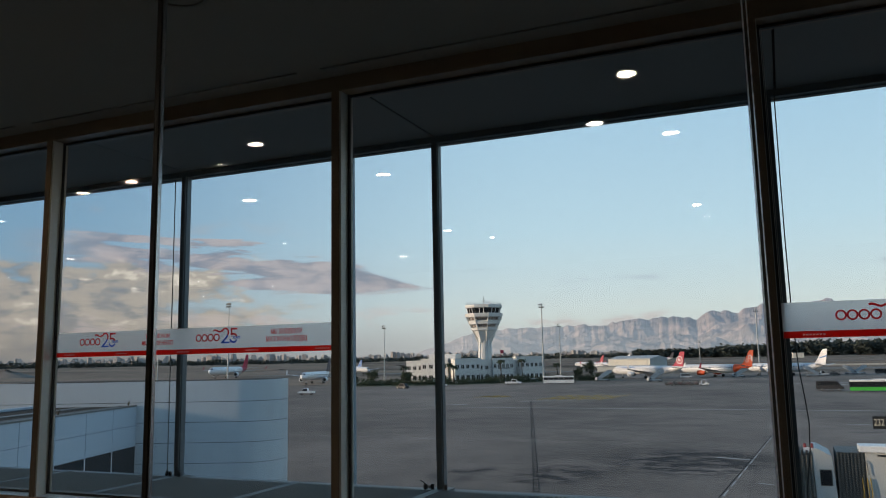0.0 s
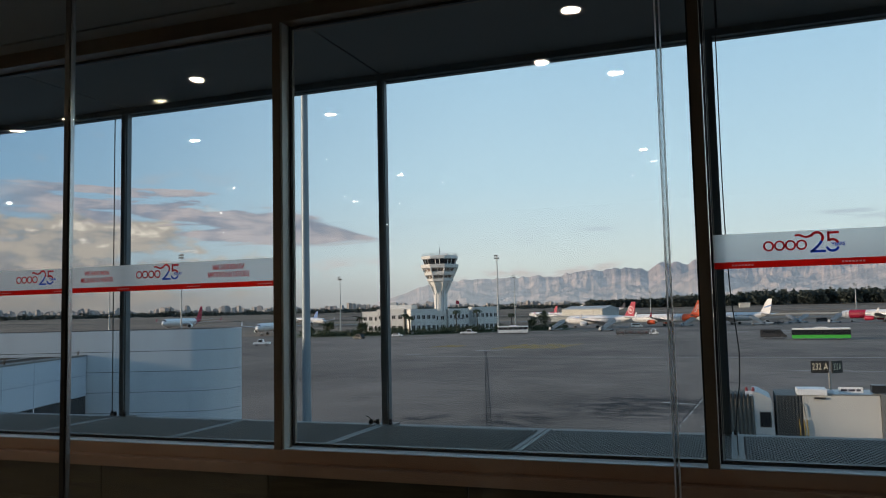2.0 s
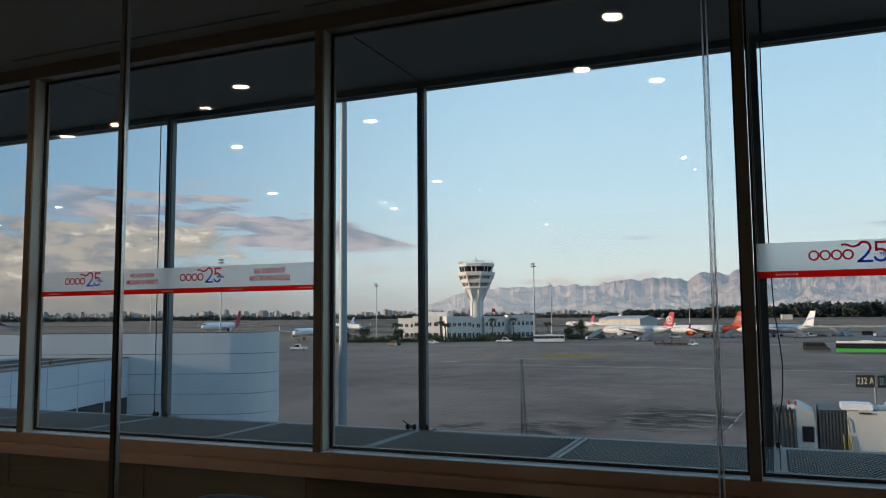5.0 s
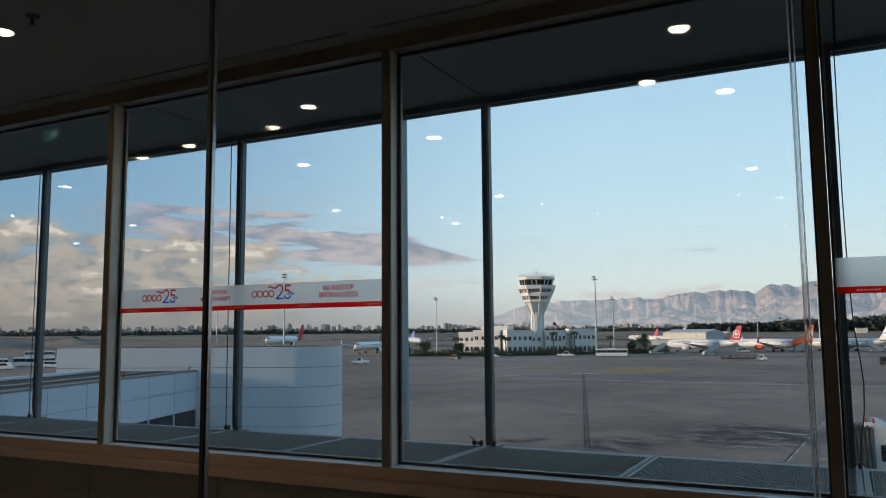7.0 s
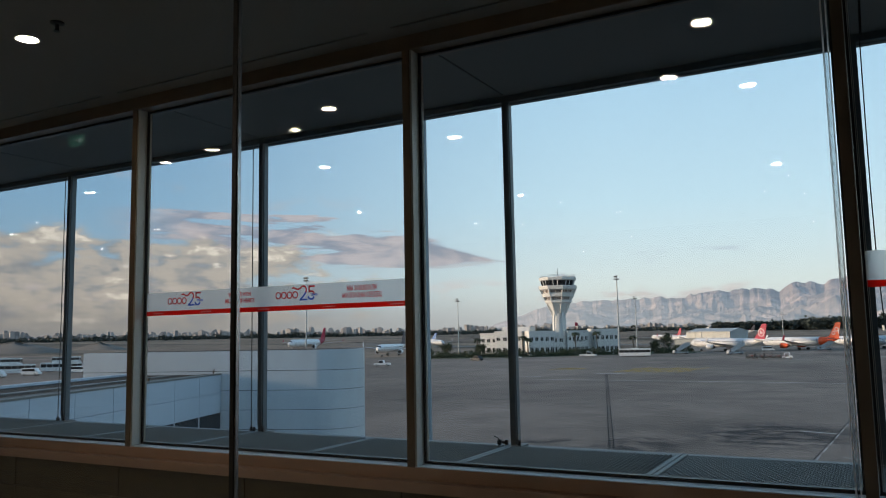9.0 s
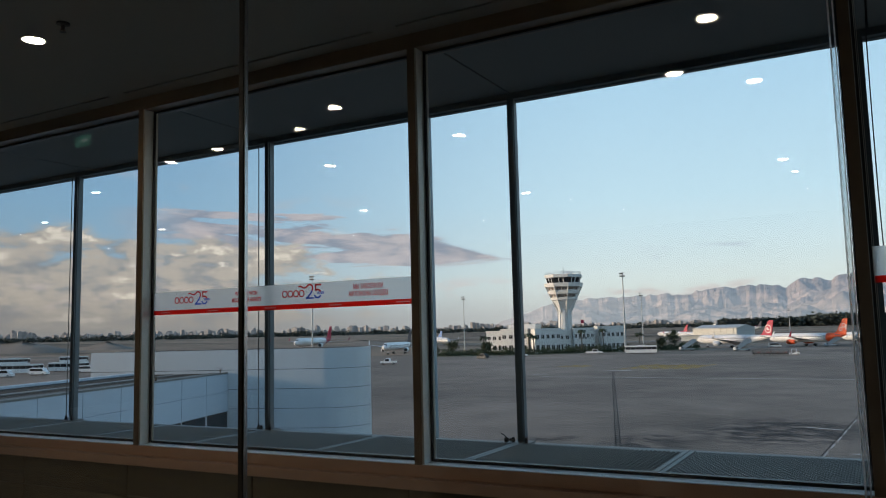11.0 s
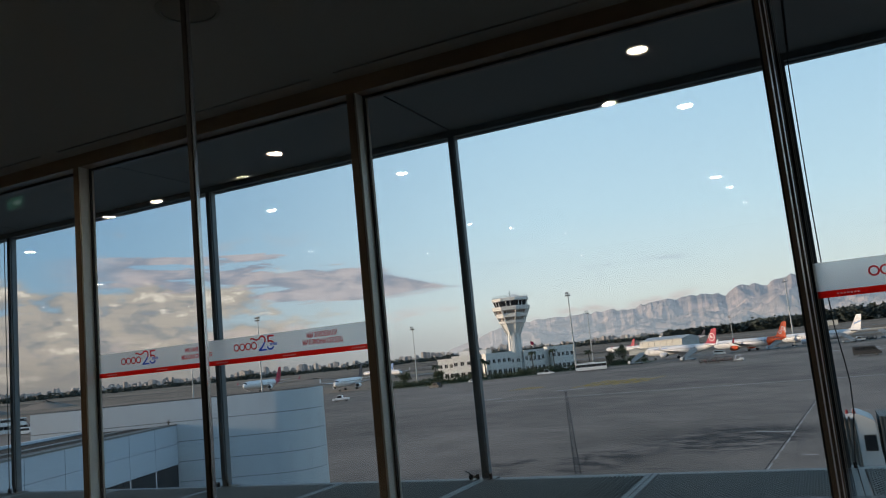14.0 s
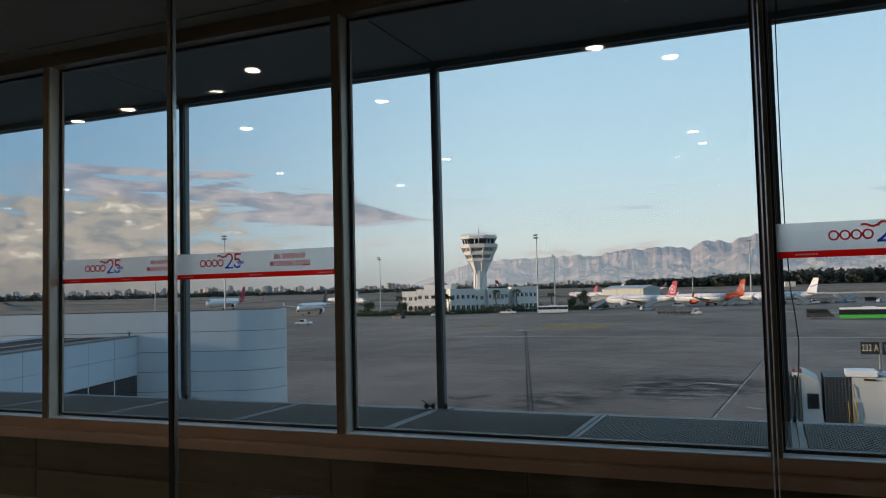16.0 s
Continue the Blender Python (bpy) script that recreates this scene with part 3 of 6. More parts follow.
mullion_me = Solid().box((0.025, -0.125, 0.668), (0.085, -0.118, 3.592)).mesh("mullion_face", M["frame_brown"], 0.002)
reveal_me = Solid().box((0.038, -0.118, 0.668), (0.099, 0.012, 3.592)).mesh("reveal", M["frame_grey"], 0.002)
inner_me = Solid().box((0.1150, -0.008, 0.698), (0.1180, 0.003, 3.573)).box((0.1230, -0.005, 0.698), (0.1260, 0.003, 3.573)).mesh("glazing_bead", M["frame_grey"])


def mullion_shift(i):
    """The mullion towards the boarding bridge stands a little nearer to its neighbour."""
    return -0.045 if i == 1 else 0.0


for n, i in enumerate(range(-5, 3)):
    window = thing(f"window_{n + 1}", "tall fixed window pane in a bronze brown frame", "window", pose(BAY * i, 0, 0), kind="structure")
    lo, hi = mullion_shift(i), BAY + mullion_shift(i + 1)
    shift, tight = pose(lo, 0, 0), 0.012 if i == 1 else 0.0
    part("mullion_face", mullion_me, "", window, at=shift)
    part("reveal", reveal_me, "", window, "grey metal window reveal", at=pose(lo - tight, 0, 0))
    seal = Solid().box((lo - tight + 0.102, -0.026, 0.682), (lo - tight + 0.114, 0.016, 3.592)).box((hi + 0.012, -0.026, 0.682), (hi + 0.024, 0.016, 3.592))
    seal.box((lo - tight + 0.114, -0.012, 0.682), (hi + 0.012, 0.016, 0.697)).box((lo - tight + 0.114, -0.012, 3.574), (hi + 0.012, 0.016, 3.592))
    part("gasket", seal, "gasket", window)
    part("glazing_bead", inner_me, "", window, at=pose(lo - tight, 0, 0))
    part("pane", Solid().box((lo - tight + 0.1145, 0.004, 0.6975), (hi + 0.0115, 0.010, 3.5735)), "window_glass", window)


def stroke(points, width):
    """A flat band of even width along a line in x, z."""
    s, h = Solid(), width / 2
    rows = []
    for i, p in enumerate(points):
        q, r = Vector(points[max(i - 1, 0)]), Vector(points[min(i + 1, len(points) - 1)])
        way = (r - q).normalized()
        rows.append((p[0] - way.y * h, p[1] + way.x * h, p[0] + way.y * h, p[1] - way.x * h))
    for (a, b, c, d), (e, f, g, k) in zip(rows, rows[1:]):
        s.slab([(c, d), (g, k), (e, f), (a, b)], -0.0004, 0.0004)
    return s


def arc(cx, cz, r, a0, a1, n=12):
    return [(cx + r * math.cos(radians(a0 + (a1 - a0) * i / n)), cz + r * math.sin(radians(a0 + (a1 - a0) * i / n))) for i in range(n + 1)]


def banner(x0, x1):
    b = thing("window_banner", "white advertising film with red foot stripe across a window pane", "banner", pose(x0, 0.0, 1.768), group="banners on the windows")
    wide = x1 - x0
    part("film", Solid().box((0, -0.0060, 0.037), (wide, -0.0052, 0.196)), "film", b)
    stripe = Solid().box((0, -0.0060, 0.0), (wide, -0.0052, 0.0135)).box((0, -0.0060, 0.0225), (wide, -0.0052, 0.037))
    last = 0.0
    for x in (0.10, 0.66, 1.28, 1.92, 2.52):
        if x + 0.13 < wide:
            s = Solid()
            for j in range(7):
                a = x + 0.017 * j
                stripe.box((last, -0.0060, 0.0135), (a, -0.0052, 0.0225))
                s.box((a, -0.0060, 0.0135), (a + 0.011, -0.0052, 0.0225))
                last = a + 0.011
            part("address_bars", s, "film_pale", b, "pale unreadable small print")
    stripe.box((last, -0.0060, 0.0135), (wide, -0.0052, 0.0225))
    part("stripe", stripe, "film_red", b, "red stripe along the foot")
    for x in (0.272, 1.462):
        mark = part("emblem", ring_shapes(), "print_red", b, "red ring shapes of an emblem", at=pose(x - 0.006, -0.0068, 0.118) @ Matrix.Diagonal((0.95, 1, 0.97, 1)))
        part("swash", stroke([(0.176 + 0.0087 * i, 0.050 + 0.007 * math.sin(i * 0.62 + 0.4)) for i in range(11)], 0.012), "print_red", mark)
        part("figure_two_top", stroke(arc(0.292, 0.036, 0.031, 165, -35), 0.0135), "print_red", mark, "red upper stroke of figure two")
        part("figure_two_foot", stroke([(0.3174, 0.0182), (0.300, -0.006), (0.278, -0.027), (0.260, -0.040)], 0.0135).box((0.254, -0.0004, -0.047), (0.334, 0.0004, -0.034)), "film_blue", mark, "blue foot of figure two")
        part("figure_five_top", stroke([(0.408, 0.062), (0.352, 0.062)], 0.0135).box((0.3455, -0.0004, 0.014), (0.3585, 0.0004, 0.0687)), "print_red", mark, "red top of figure five")
        part("figure_five_bowl", stroke(arc(0.372, -0.008, 0.032, 125, 20), 0.0135), "print_red", mark, "red upper bowl of figure five")
        part("figure_five_foot", stroke(arc(0.372, -0.008, 0.032, -20, -165), 0.0135), "film_blue", mark, "blue lower bowl of figure five")
        part("years", LETTERS["years"], "", mark, "small blue lettering", at=pose(0.402, -0.0008, -0.004))
    for x, top, foot in ((1.085, "won", "hearts"), (2.275, "my", "serdets")):
        if x + 0.2 < wide:
            line = part("slogan", LETTERS[top], "", b, "red slogan lettering", at=pose(x, -0.0068, 0.144))
            part("slogan_foot", LETTERS[foot], "", line, at=pose(0, 0, -0.052))
    return b


def ring_shapes():
    s = Solid()
    for i in range(4):
        cx = 0.032 + 0.059 * i
        ro, ri, n = 0.0300, 0.0200, 20
        for a in range(n):
            p, q = 2 * math.pi * a / n, 2 * math.pi * (a + 1) / n
            s.slab([(cx + ri * math.cos(p), ri * math.sin(p)), (cx + ro * math.cos(p), ro * math.sin(p)), (cx + ro * math.cos(q), ro * math.sin(q)), (cx + ri * math.cos(q), ri * math.sin(q))], -0.0004, 0.0004)
    return s


banner(-BAY + 0.106, 0.022)
banner(BAY + 0.056, 2 * BAY + 0.02)

# glass screen across the hall, in tall frameless sheets
SCREEN_Y, SHEET = -3.19, 1.492
for i in range(-6, 5):
    x = 1.352 + (SHEET - 0.008) * i
    sheet = thing("glass_screen", "tall frameless glass sheet standing from floor to ceiling", "glass partition", pose(x, SCREEN_Y, 0), group="sheets of the glass screen")
    part("sheet", Solid().box((0.001, -0.005, 0.01), (SHEET - 0.009, 0.005, HIGH - 0.001)), "screen_glass", sheet)
    if i == 0:
        part("seal_profile", Solid().box((-0.013, -0.010, 0.0), (0.003, 0.010, HIGH - 0.001)), "black_metal", sheet, "black vertical seal", 0.001)
        part("edge_strip", Solid().box((0.0035, -0.007, 0.0), (0.0068, 0.007, HIGH - 0.001)), "chrome", sheet, "polished edge strip", 0.001)
    elif i == 1:
        part("edge_strip", Solid().box((-0.0120, -0.006, 0.0), (-0.0090, 0.006, HIGH - 0.001)), "edge_pale", sheet, "pale polished glass edge")
        part("edge_strip", Solid().box((-0.0085, -0.006, 0.0), (-0.0040, 0.006, HIGH - 0.001)), "edge_clear", sheet, "clear bevelled glass edge")
        part("edge_strip", Solid().box((-0.0035, -0.006, 0.0), (-0.0010, 0.006, HIGH - 0.001)), "edge_pale", sheet, "pale polished glass edge")
    else:
        part("edge_strip", Solid().box((-0.006, -0.006, 0.0), (0.006, 0.006, HIGH - 0.001)), "black_metal", sheet, "black vertical seal", 0.001)


def downlight(x, y):
    d = thing("downlight", "round recessed ceiling downlight, lit warm white", "ceiling light", pose(x, y, HIGH), group="downlights of the hall")
    part("trim", TRIM_ME, "", d)
    part("diffuser", GLOW_ME, "", d, "glowing white diffuser")
    return d


TRIM_ME = Solid().rings([[(r * math.cos(a), r * math.sin(a), z) for a in (2 * math.pi * j / 28 for j in range(28))] for r, z in ((0.070, -0.003), (0.078, -0.007), (0.086, -0.002), (0.086, 0.010), (0.070, 0.010), (0.070, -0.003))], False).mesh("trim", M["white_trim"], 0, True)
GLOW_ME = Solid().lathe([(0.0695, -0.0012), (0.0695, 0.008)], 28).mesh("diffuser", M["lamp"])
downlight(-2.26, -1.47)
for vx, vy in ((1.96, 0.74), (1.49, 1.84), (2.05, 2.43), (-1.50, 1.05), (-1.01, 2.66), (-3.10, 3.09), (-3.60, 1.66), (-4.53, 1.83),
               (-4.83, 6.33), (-1.83, 6.44), (-3.77, 8.83), (1.91, 6.16), (-6.94, 2.61), (-10.16, 3.99), (-9.3, 5.9), (-11.99, 4.74), (-12.8, 7.41)):
    downlight(vx, 2 * SCREEN_Y - vy)

sprinkler = thing("sprinkler", "small metal fire sprinkler under the ceiling", "sprinkler", pose(-1.82, -1.55, HIGH))
part("rose", Solid().lathe([(0.045, 0.0), (0.045, -0.008), (0.012, -0.016)], 16), "rib_dark", sprinkler, smooth=True)
part("head", Solid().lathe([(0.012, -0.010), (0.012, -0.055), (0.022, -0.058), (0.022, -0.062)], 12), "rib_dark", sprinkler, smooth=True)
speaker = thing("ceiling_speaker", "round flush loudspeaker in the ceiling", "loudspeaker", pose(-0.05, -1.62, HIGH))
part("grille", Solid().lathe([(0.15, 0.004), (0.15, -0.004), (0.12, -0.010), (0.001, -0.012)], 28), "speaker_cloth", speaker, smooth=True)
part("rim", Solid().rings([[(r * math.cos(a), r * math.sin(a), z) for a in (2 * math.pi * j / 28 for j in range(28))] for r, z in ((0.152, -0.012), (0.175, -0.008), (0.178, 0.004), (0.152, 0.004), (0.152, -0.012))], False), "speaker_cloth", speaker, smooth=True)

exit_sign = thing("exit_sign", "small lit green escape-route sign hung from the ceiling", "exit sign", pose(-3.25, -6.05, 3.34))
part("case", Solid().box((-0.105, -0.03, -0.055), (0.105, -0.002, 0.055)), "white_trim", exit_sign, bevel=0.006)
part("face", Solid().box((-0.10, -0.002, -0.05), (0.10, 0.003, 0.05)), "exit_green", exit_sign)
part("arrow", Solid().slab([(-0.01, -0.008), (0.04, -0.008), (0.04, -0.025), (0.08, 0.0), (0.04, 0.025), (0.04, 0.008), (-0.01, 0.008)], 0.003, 0.006), "exit_white", exit_sign)
for sx in (-0.07, 0.07):
    part("hanger", Solid().tube((sx, -0.016, 0.05), (sx, -0.016, 0.36), 0.004, sides=8), "chrome", exit_sign)


def massage_chair(x, y, turn=0.0, label=""):
    c = thing("massage_chair", label, "armchair", pose(x, y, 0, 0, 0, turn), group="chairs by the glass screen")
    back = Solid()
    rings = []
    for i in range(25):
        h = i / 14 * 0.94 if i <= 14 else 0.94 + 0.06 * math.sin((i - 14) / 10 * math.pi / 2)
        z = 0.39 + 0.818 * h
        u = max(0.0, (h - 0.94) / 0.06)
        w = 0.285 * (1 - 0.10 * (2 * h - 1) ** 2) - 0.045 * (1 - math.sqrt(max(0.0, 1 - u * u)))
        d = 0.030 + 0.055 * math.sqrt(max(0.0, 1 - u * u))
        y0 = 0.10 - 0.05 * h
        rings.append([(w * math.copysign(abs(math.cos(a)) ** 0.35, math.cos(a)), y0 - d * math.copysign(abs(math.sin(a)) ** 0.6, math.sin(a)), z) for a in (2 * math.pi * j / 36 for j in range(36))])
    back.rings(rings)
    rest = part("backrest", back, "leather", c, smooth=True)
    for sx in (-1, 1):
        part("piping", Solid().pipe([(sx * 0.276, 0.10 - 0.06 * i / 10 + 0.05, 0.42 + 0.72 * i / 10) for i in range(11)], 0.011, 8), "piping", rest, "brown edge piping", smooth=True)
    part("seat", Solid().box((-0.27, -0.52, 0.30), (0.27, 0.02, 0.46)), "leather", c, bevel=0.05, smooth=True)
    part("base", Solid().box((-0.25, -0.48, 0.03), (0.25, 0.10, 0.30)), "black_metal", c, bevel=0.01)
    for sx in (-1, 1):
        part("armrest", Solid().box((sx * 0.335 - 0.05, -0.50, 0.06), (sx * 0.335 + 0.05, 0.08, 0.62)), "leather", c, bevel=0.035, smooth=True)
        for sy in (-0.42, 0.04):
            part("foot", Solid().tube((sx * 0.2, sy, 0.0), (sx * 0.2, sy, 0.03), 0.025), "black_metal", c)
    return c


massage_chair(2.080, -3.52, 0, "black leather armchair with a high padded back and brown piping")
massage_chair(2.69, -3.53, -2, "black leather armchair with a high glossy back against the glass")

# ---- outside the windows: soffit, posts, service walkway ----
soffit = thing("soffit", "blue-grey sheet soffit over the service walkway", "soffit", kind="structure")
sheet_me = Solid().box((0.008, 0.06, 3.655), (BAY - 0.008, 1.44, 3.70)).mesh("soffit_sheet", M["soffit"], 0.002)
for i in range(-5, 4):
    part("soffit_sheet", sheet_me, "", soffit, at=pose(0.135 + BAY * (i - 1), 0, 0))
# near-black sheet above the joints; the shade in the gaps is its colour
part("soffit_backing", Solid().box((X0, 0.06, 3.71), (X1, 1.60, 3.9)), "gap_shade", soffit)
part("edge_beam", Solid().box((X0, 1.44, 3.600), (X1, 1.50, 3.75)), "steel_post", soffit, bevel=0.003)
part("edge_cap", Solid().box((X0, 1.50, 3.592), (X1, 1.56, 3.80)), "steel_post", soffit, bevel=0.003)


def outer_post(x):
    p = thing("facade_post", "slim blue-grey painted steel post at the walkway edge", "post", pose(x, 1.47, 0.02), group="facade posts")
    part("shaft", Solid().box((-0.034, -0.034, 0.60), (0.034, 0.034, 3.580)), "steel_post", p, bevel=0.004)
    part("flange", Solid().box((-0.026, -0.050, 0.66), (0.026, -0.036, 3.58)), "steel_post", p, bevel=0.002)
    part("base_plate", Solid().box((-0.085, -0.085, 0.588), (0.085, 0.085, 0.600)), "galv", p, bevel=0.002)
    for sx in (-0.06, 0.06):
        part("bolt", Solid().tube((sx, -0.06, 0.60), (sx, -0.06, 0.645), 0.014, sides=6), "black_metal", p)
    part("clamp", Solid().box((-0.115, -0.03, 0.600), (-0.092, 0.01, 0.630)), "black_metal", p, bevel=0.008)
    return p


for i in range(-5, 4):
    outer_post(0.137 + BAY * i - (0.29 if i < -1 else 0.070 if i == 1 else 0.0))
for x in (-2.785, -5.85):
    wire = thing("steel_cable", "thin taut steel cable beside a facade post", "cable", pose(x, 1.44, 0.02), group="cables at the posts")
    part("wire", Solid().tube((0, 0, 0.62), (0, 0, 3.585), 0.005, sides=8), "galv", wire)
    part("anchor", Solid().lathe([(0.020, 0.60), (0.022, 0.620), (0.012, 0.635), (0.006, 0.65)], 10), "black_metal", wire, smooth=True)
loose = [(2.926, 1.41, 3.60), (2.922, 1.41, 3.0), (2.921, 1.41, 2.5), (2.926, 1.41, 2.0), (2.941, 1.41, 1.6), (2.968, 1.41, 1.36), (2.981, 1.41, 1.2), (2.972, 1.41, 1.0), (2.945, 1.41, 0.82), (2.928, 1.41, 0.635)]
whole("loose_cable", Solid().pipe(loose, 0.0042, 8), "cable", "slack black cable hanging beside a facade post", "cable", smooth=True)
bolt_cutoff = thing("rusty_bracket", "small rusty bracket lying on the grating", "bracket", pose(0.02, 1.40, 0.620))
part("stub", Solid().box((-0.018, -0.02, 0.0), (0.018, 0.02, 0.045)), "black_metal", bolt_cutoff, bevel=0.008)
part("wire_end", Solid().pipe([(0.0, 0, 0.04), (-0.02, 0, 0.06), (-0.05, 0, 0.07)], 0.005, 6), "black_metal", bolt_cutoff)

walkway = thing("walkway", "galvanised grating walkway outside the windows", "walkway", pose(0, 0, 0.02), kind="structure")
bars = Solid()
for i in range(38):
    x = 0.07 + 0.0345 * i
    bars.box((x, 0.20, 0.570), (x + 0.005, 1.40, 0.600))
for i in range(15):
    y = 0.24 + 0.08 * i
    bars.box((0.05, y, 0.574), (1.37, y + 0.005, 0.584))
grate_me = bars.mesh("grating", M["grating"])
# diamond mesh of the newer panels
mesh_bars = Solid()
for way in (-1, 1):
    for i in range(-18, 39):
        # one diagonal bar, trimmed to the panel's sides
        foot = 0.05 + 0.0345 * i if way > 0 else 0.05 + 0.0345 * (i + 18)
        lo, hi = sorted(((0.05 - foot) / 0.62 * way, (1.37 - foot) / 0.62 * way))
        lo, hi = max(0.0, lo), min(1.0, hi)
        if hi - lo > 0.02:
            a, b = (Vector((foot + 0.62 * way * f, 0.2 + 1.2 * f)) for f in (lo, hi))
            side = Vector((-(b - a).y, (b - a).x)).normalized() * 0.0036
            mesh_bars.prism([tuple(c) for c in (a - side, b - side, b + side, a + side)], 0.588 + 0.001 * way, 0.598 + 0.001 * way)
expanded_me = mesh_bars.mesh("grating", M["grating"])
cross_me = Solid().box((-0.040, 0.16, 0.560), (-0.003, 1.42, 0.604)).box((0.003, 0.16, 0.560), (0.040, 1.42, 0.604)).mesh("cross_member", M["galv"], 0.002)
for i in range(-8, 6):
    x = 0.137 + 1.4 * i
    part("grating", expanded_me if i >= 1 else grate_me, "", walkway, at=pose(x, 0, 0))
    part("cross_member", cross_me, "", walkway, at=pose(x, 0, 0))
part("inner_angle", Solid().box((X0, 0.142, 0.54), (X1, 0.185, 0.600)), "galv", walkway, bevel=0.002)
part("outer_angle", Solid().box((X0, 1.42, 0.50), (X1, 1.56, 0.585)), "galv", walkway, bevel=0.002)
part("ledge", Solid().box((X0, 0.032, 0.56), (X1, 0.140, 0.66)), "rib_dark", walkway)

# ---- terminal wing and its link ----
wing = thing("terminal_wing", "white clad terminal wing with a rounded end", "building", pose(-23.3, 22.1, 0, 0, 0, 20.4))


def wing_outline(grow):
    r, out = 1.78 + grow, [(-6.8 - grow, -grow), (4.4, -grow)]
    out += [(4.4 + r * math.sin(a), 1.78 - r * math.cos(a)) for a in (math.pi * j / 24 for j in range(1, 24))]
    return out + [(4.4, 3.56 + grow), (-6.8 - grow, 3.56 + grow)]


part("core", Solid().prism(wing_outline(-0.03), GROUND, 0.985), "gap_shade", wing)
top = 1.0
for i in range(10):
    foot = 0.10 - 0.870 * i
    part("cladding_course", Solid().prism(wing_outline(0.0), max(GROUND, foot + 0.011), top), "white_clad", wing, smooth=True)
    top = foot - 0.011
    if top < GROUND + 0.3:
        break
part("roof", Solid().prism(wing_outline(-0.25), 1.0, 1.004), "roof_felt", wing)

link = thing("link_passage", "low pale link passage clad in blue-white panels", "building", pose(-23.3, 22.1, 0, 0, 0, 20.4))
part("core", Solid().box((-4.6, -20.0, GROUND), (-0.03, -0.02, -0.06)), "gap_shade", link)
part("roof", Solid().box((-4.5, -20.0, -0.058), (-0.36, -0.02, -0.045)), "roof_felt", link, "brown felt roof")
part("roof_strip", Solid().box((-2.20, -20.0, -0.044), (-1.85, -0.5, -0.01)), "galv", link, bevel=0.01)
part("gutter", Solid().box((-0.75, -20.0, -0.044), (-0.40, -0.02, -0.01)), "rib_dark", link)
part("far_parapet", Solid().box((-4.6, -20.0, -0.06), (-4.3, -0.02, 0.05)), "blue_clad", link, bevel=0.01)
part("cap", Solid().box((-0.16, -20.0, -0.058), (0.012, -0.02, 0.012)), "galv", link, bevel=0.004)
for j in range(9):
    q0, q1 = -0.02 - 2.2 * j, -0.02 - 2.2 * (j + 1)
    for z0, z1 in ((-0.855, -0.062), (-1.735, -0.870)):
        part("panel", Solid().box((-0.03, q1 + 0.012, z0), (0.0, q0 - 0.012, z1)), "blue_clad", link, bevel=0.003)
    part("window_pane", Solid().box((-0.02, q1 + 0.04, -3.2), (-0.012, q0 - 0.04, -1.77)), "dark_glass", link, "dark window band")
    part("window_post", Solid().box((-0.03, q1 - 0.03, -3.2), (0.004, q1 + 0.03, -1.75)), "white_paint", link)
    part("panel", Solid().box((-0.03, q1 + 0.012, GROUND), (0.0, q0 - 0.012, -3.22)), "blue_clad", link)
weed_spots = ((-0.15, -0.5), (-0.15, -6.2), (-3.0, -1.8))
for j, (wx, wy) in enumerate(weed_spots):
    tuft = Solid()
    for i in range(26):
        a, lean, h = random.uniform(0, 6.28), random.uniform(0.02, 0.16), random.uniform(0.12, 0.34)
        c, s = math.cos(a), math.sin(a)
        tuft.faces([(c * 0.02 - s * 0.008, s * 0.02 + c * 0.008, 0), (c * 0.02 + s * 0.008, s * 0.02 - c * 0.008, 0), (c * lean, s * lean, h)], [(0, 1, 2)])
    whole("weed_tuft", tuft, "trunk", "dry tuft of weed on the passage roof", "weed", place=pose(-23.3, 22.1, 0, 0, 0, 20.4) @ pose(wx, wy, 0.012 if wx > -1 else -0.045), group="weeds on the roof")

# ---- ground ----
rings, seg = [0.0, 60, 200, 420, 700, 1000, 1300, 1700, 2400, 3200, 4600], 72
gv, gf = [(0, 0, GROUND - 0.12)], []
for r in rings[1:]:
    for j in range(seg):
        a = 2 * math.pi * j / seg
        rise = 0 if r < 700 else min(12.0, (r - 700) / 800 * 12.0)
        gv.append((r * math.sin(a), r * math.cos(a), GROUND - 0.12 + rise))
for j in range(seg):
    gf.append((0, 1 + (j + 1) % seg, 1 + j))
for i in range(len(rings) - 2):
    for j in range(seg):
        a, b = 1 + i * seg + j, 1 + i * seg + (j + 1) % seg
        gf.append((a, b, b + seg, a + seg))
whole("ground", Solid().faces(gv, gf), "field", "dry brown airfield grassland reaching the horizon", "ground", "structure")
apron = Solid().prism([(-700, 0.15), (420, 0.15), (420, 470), (40, 470), (-110, 440), (-125, 296), (-175, 285), (-235, 285), (-270, 330), (-700, 330)], GROUND - 0.3, GROUND)
whole("apron", apron, "apron", "grey concrete airport apron with oil stains", "apron", "structure")
for name, y0, y1 in (("taxiway", 560, 600), ("runway", 820, 875)):
    whole(name, Solid().box((-1500, y0, GROUND - 0.3), (900, y1, GROUND - 0.05 + (0 if y1 < 700 else 2.6))), "taxi", "grey asphalt strip across the airfield", name, "structure", place=pose(0, 0, 0, 0, 0, 2))


def strip(name, p, q, w, material, label, z=0.004):
    p, q = Vector(p), Vector(q)
    way = (q - p).normalized()
    side = Vector((-way.y, way.x)) * (w / 2)
    o = [p - side, q - side, q + side, p + side]
    return whole(name, Solid().prism([tuple(c) for c in o], GROUND + 0.001, GROUND + z), material, label, "road marking", "structure")


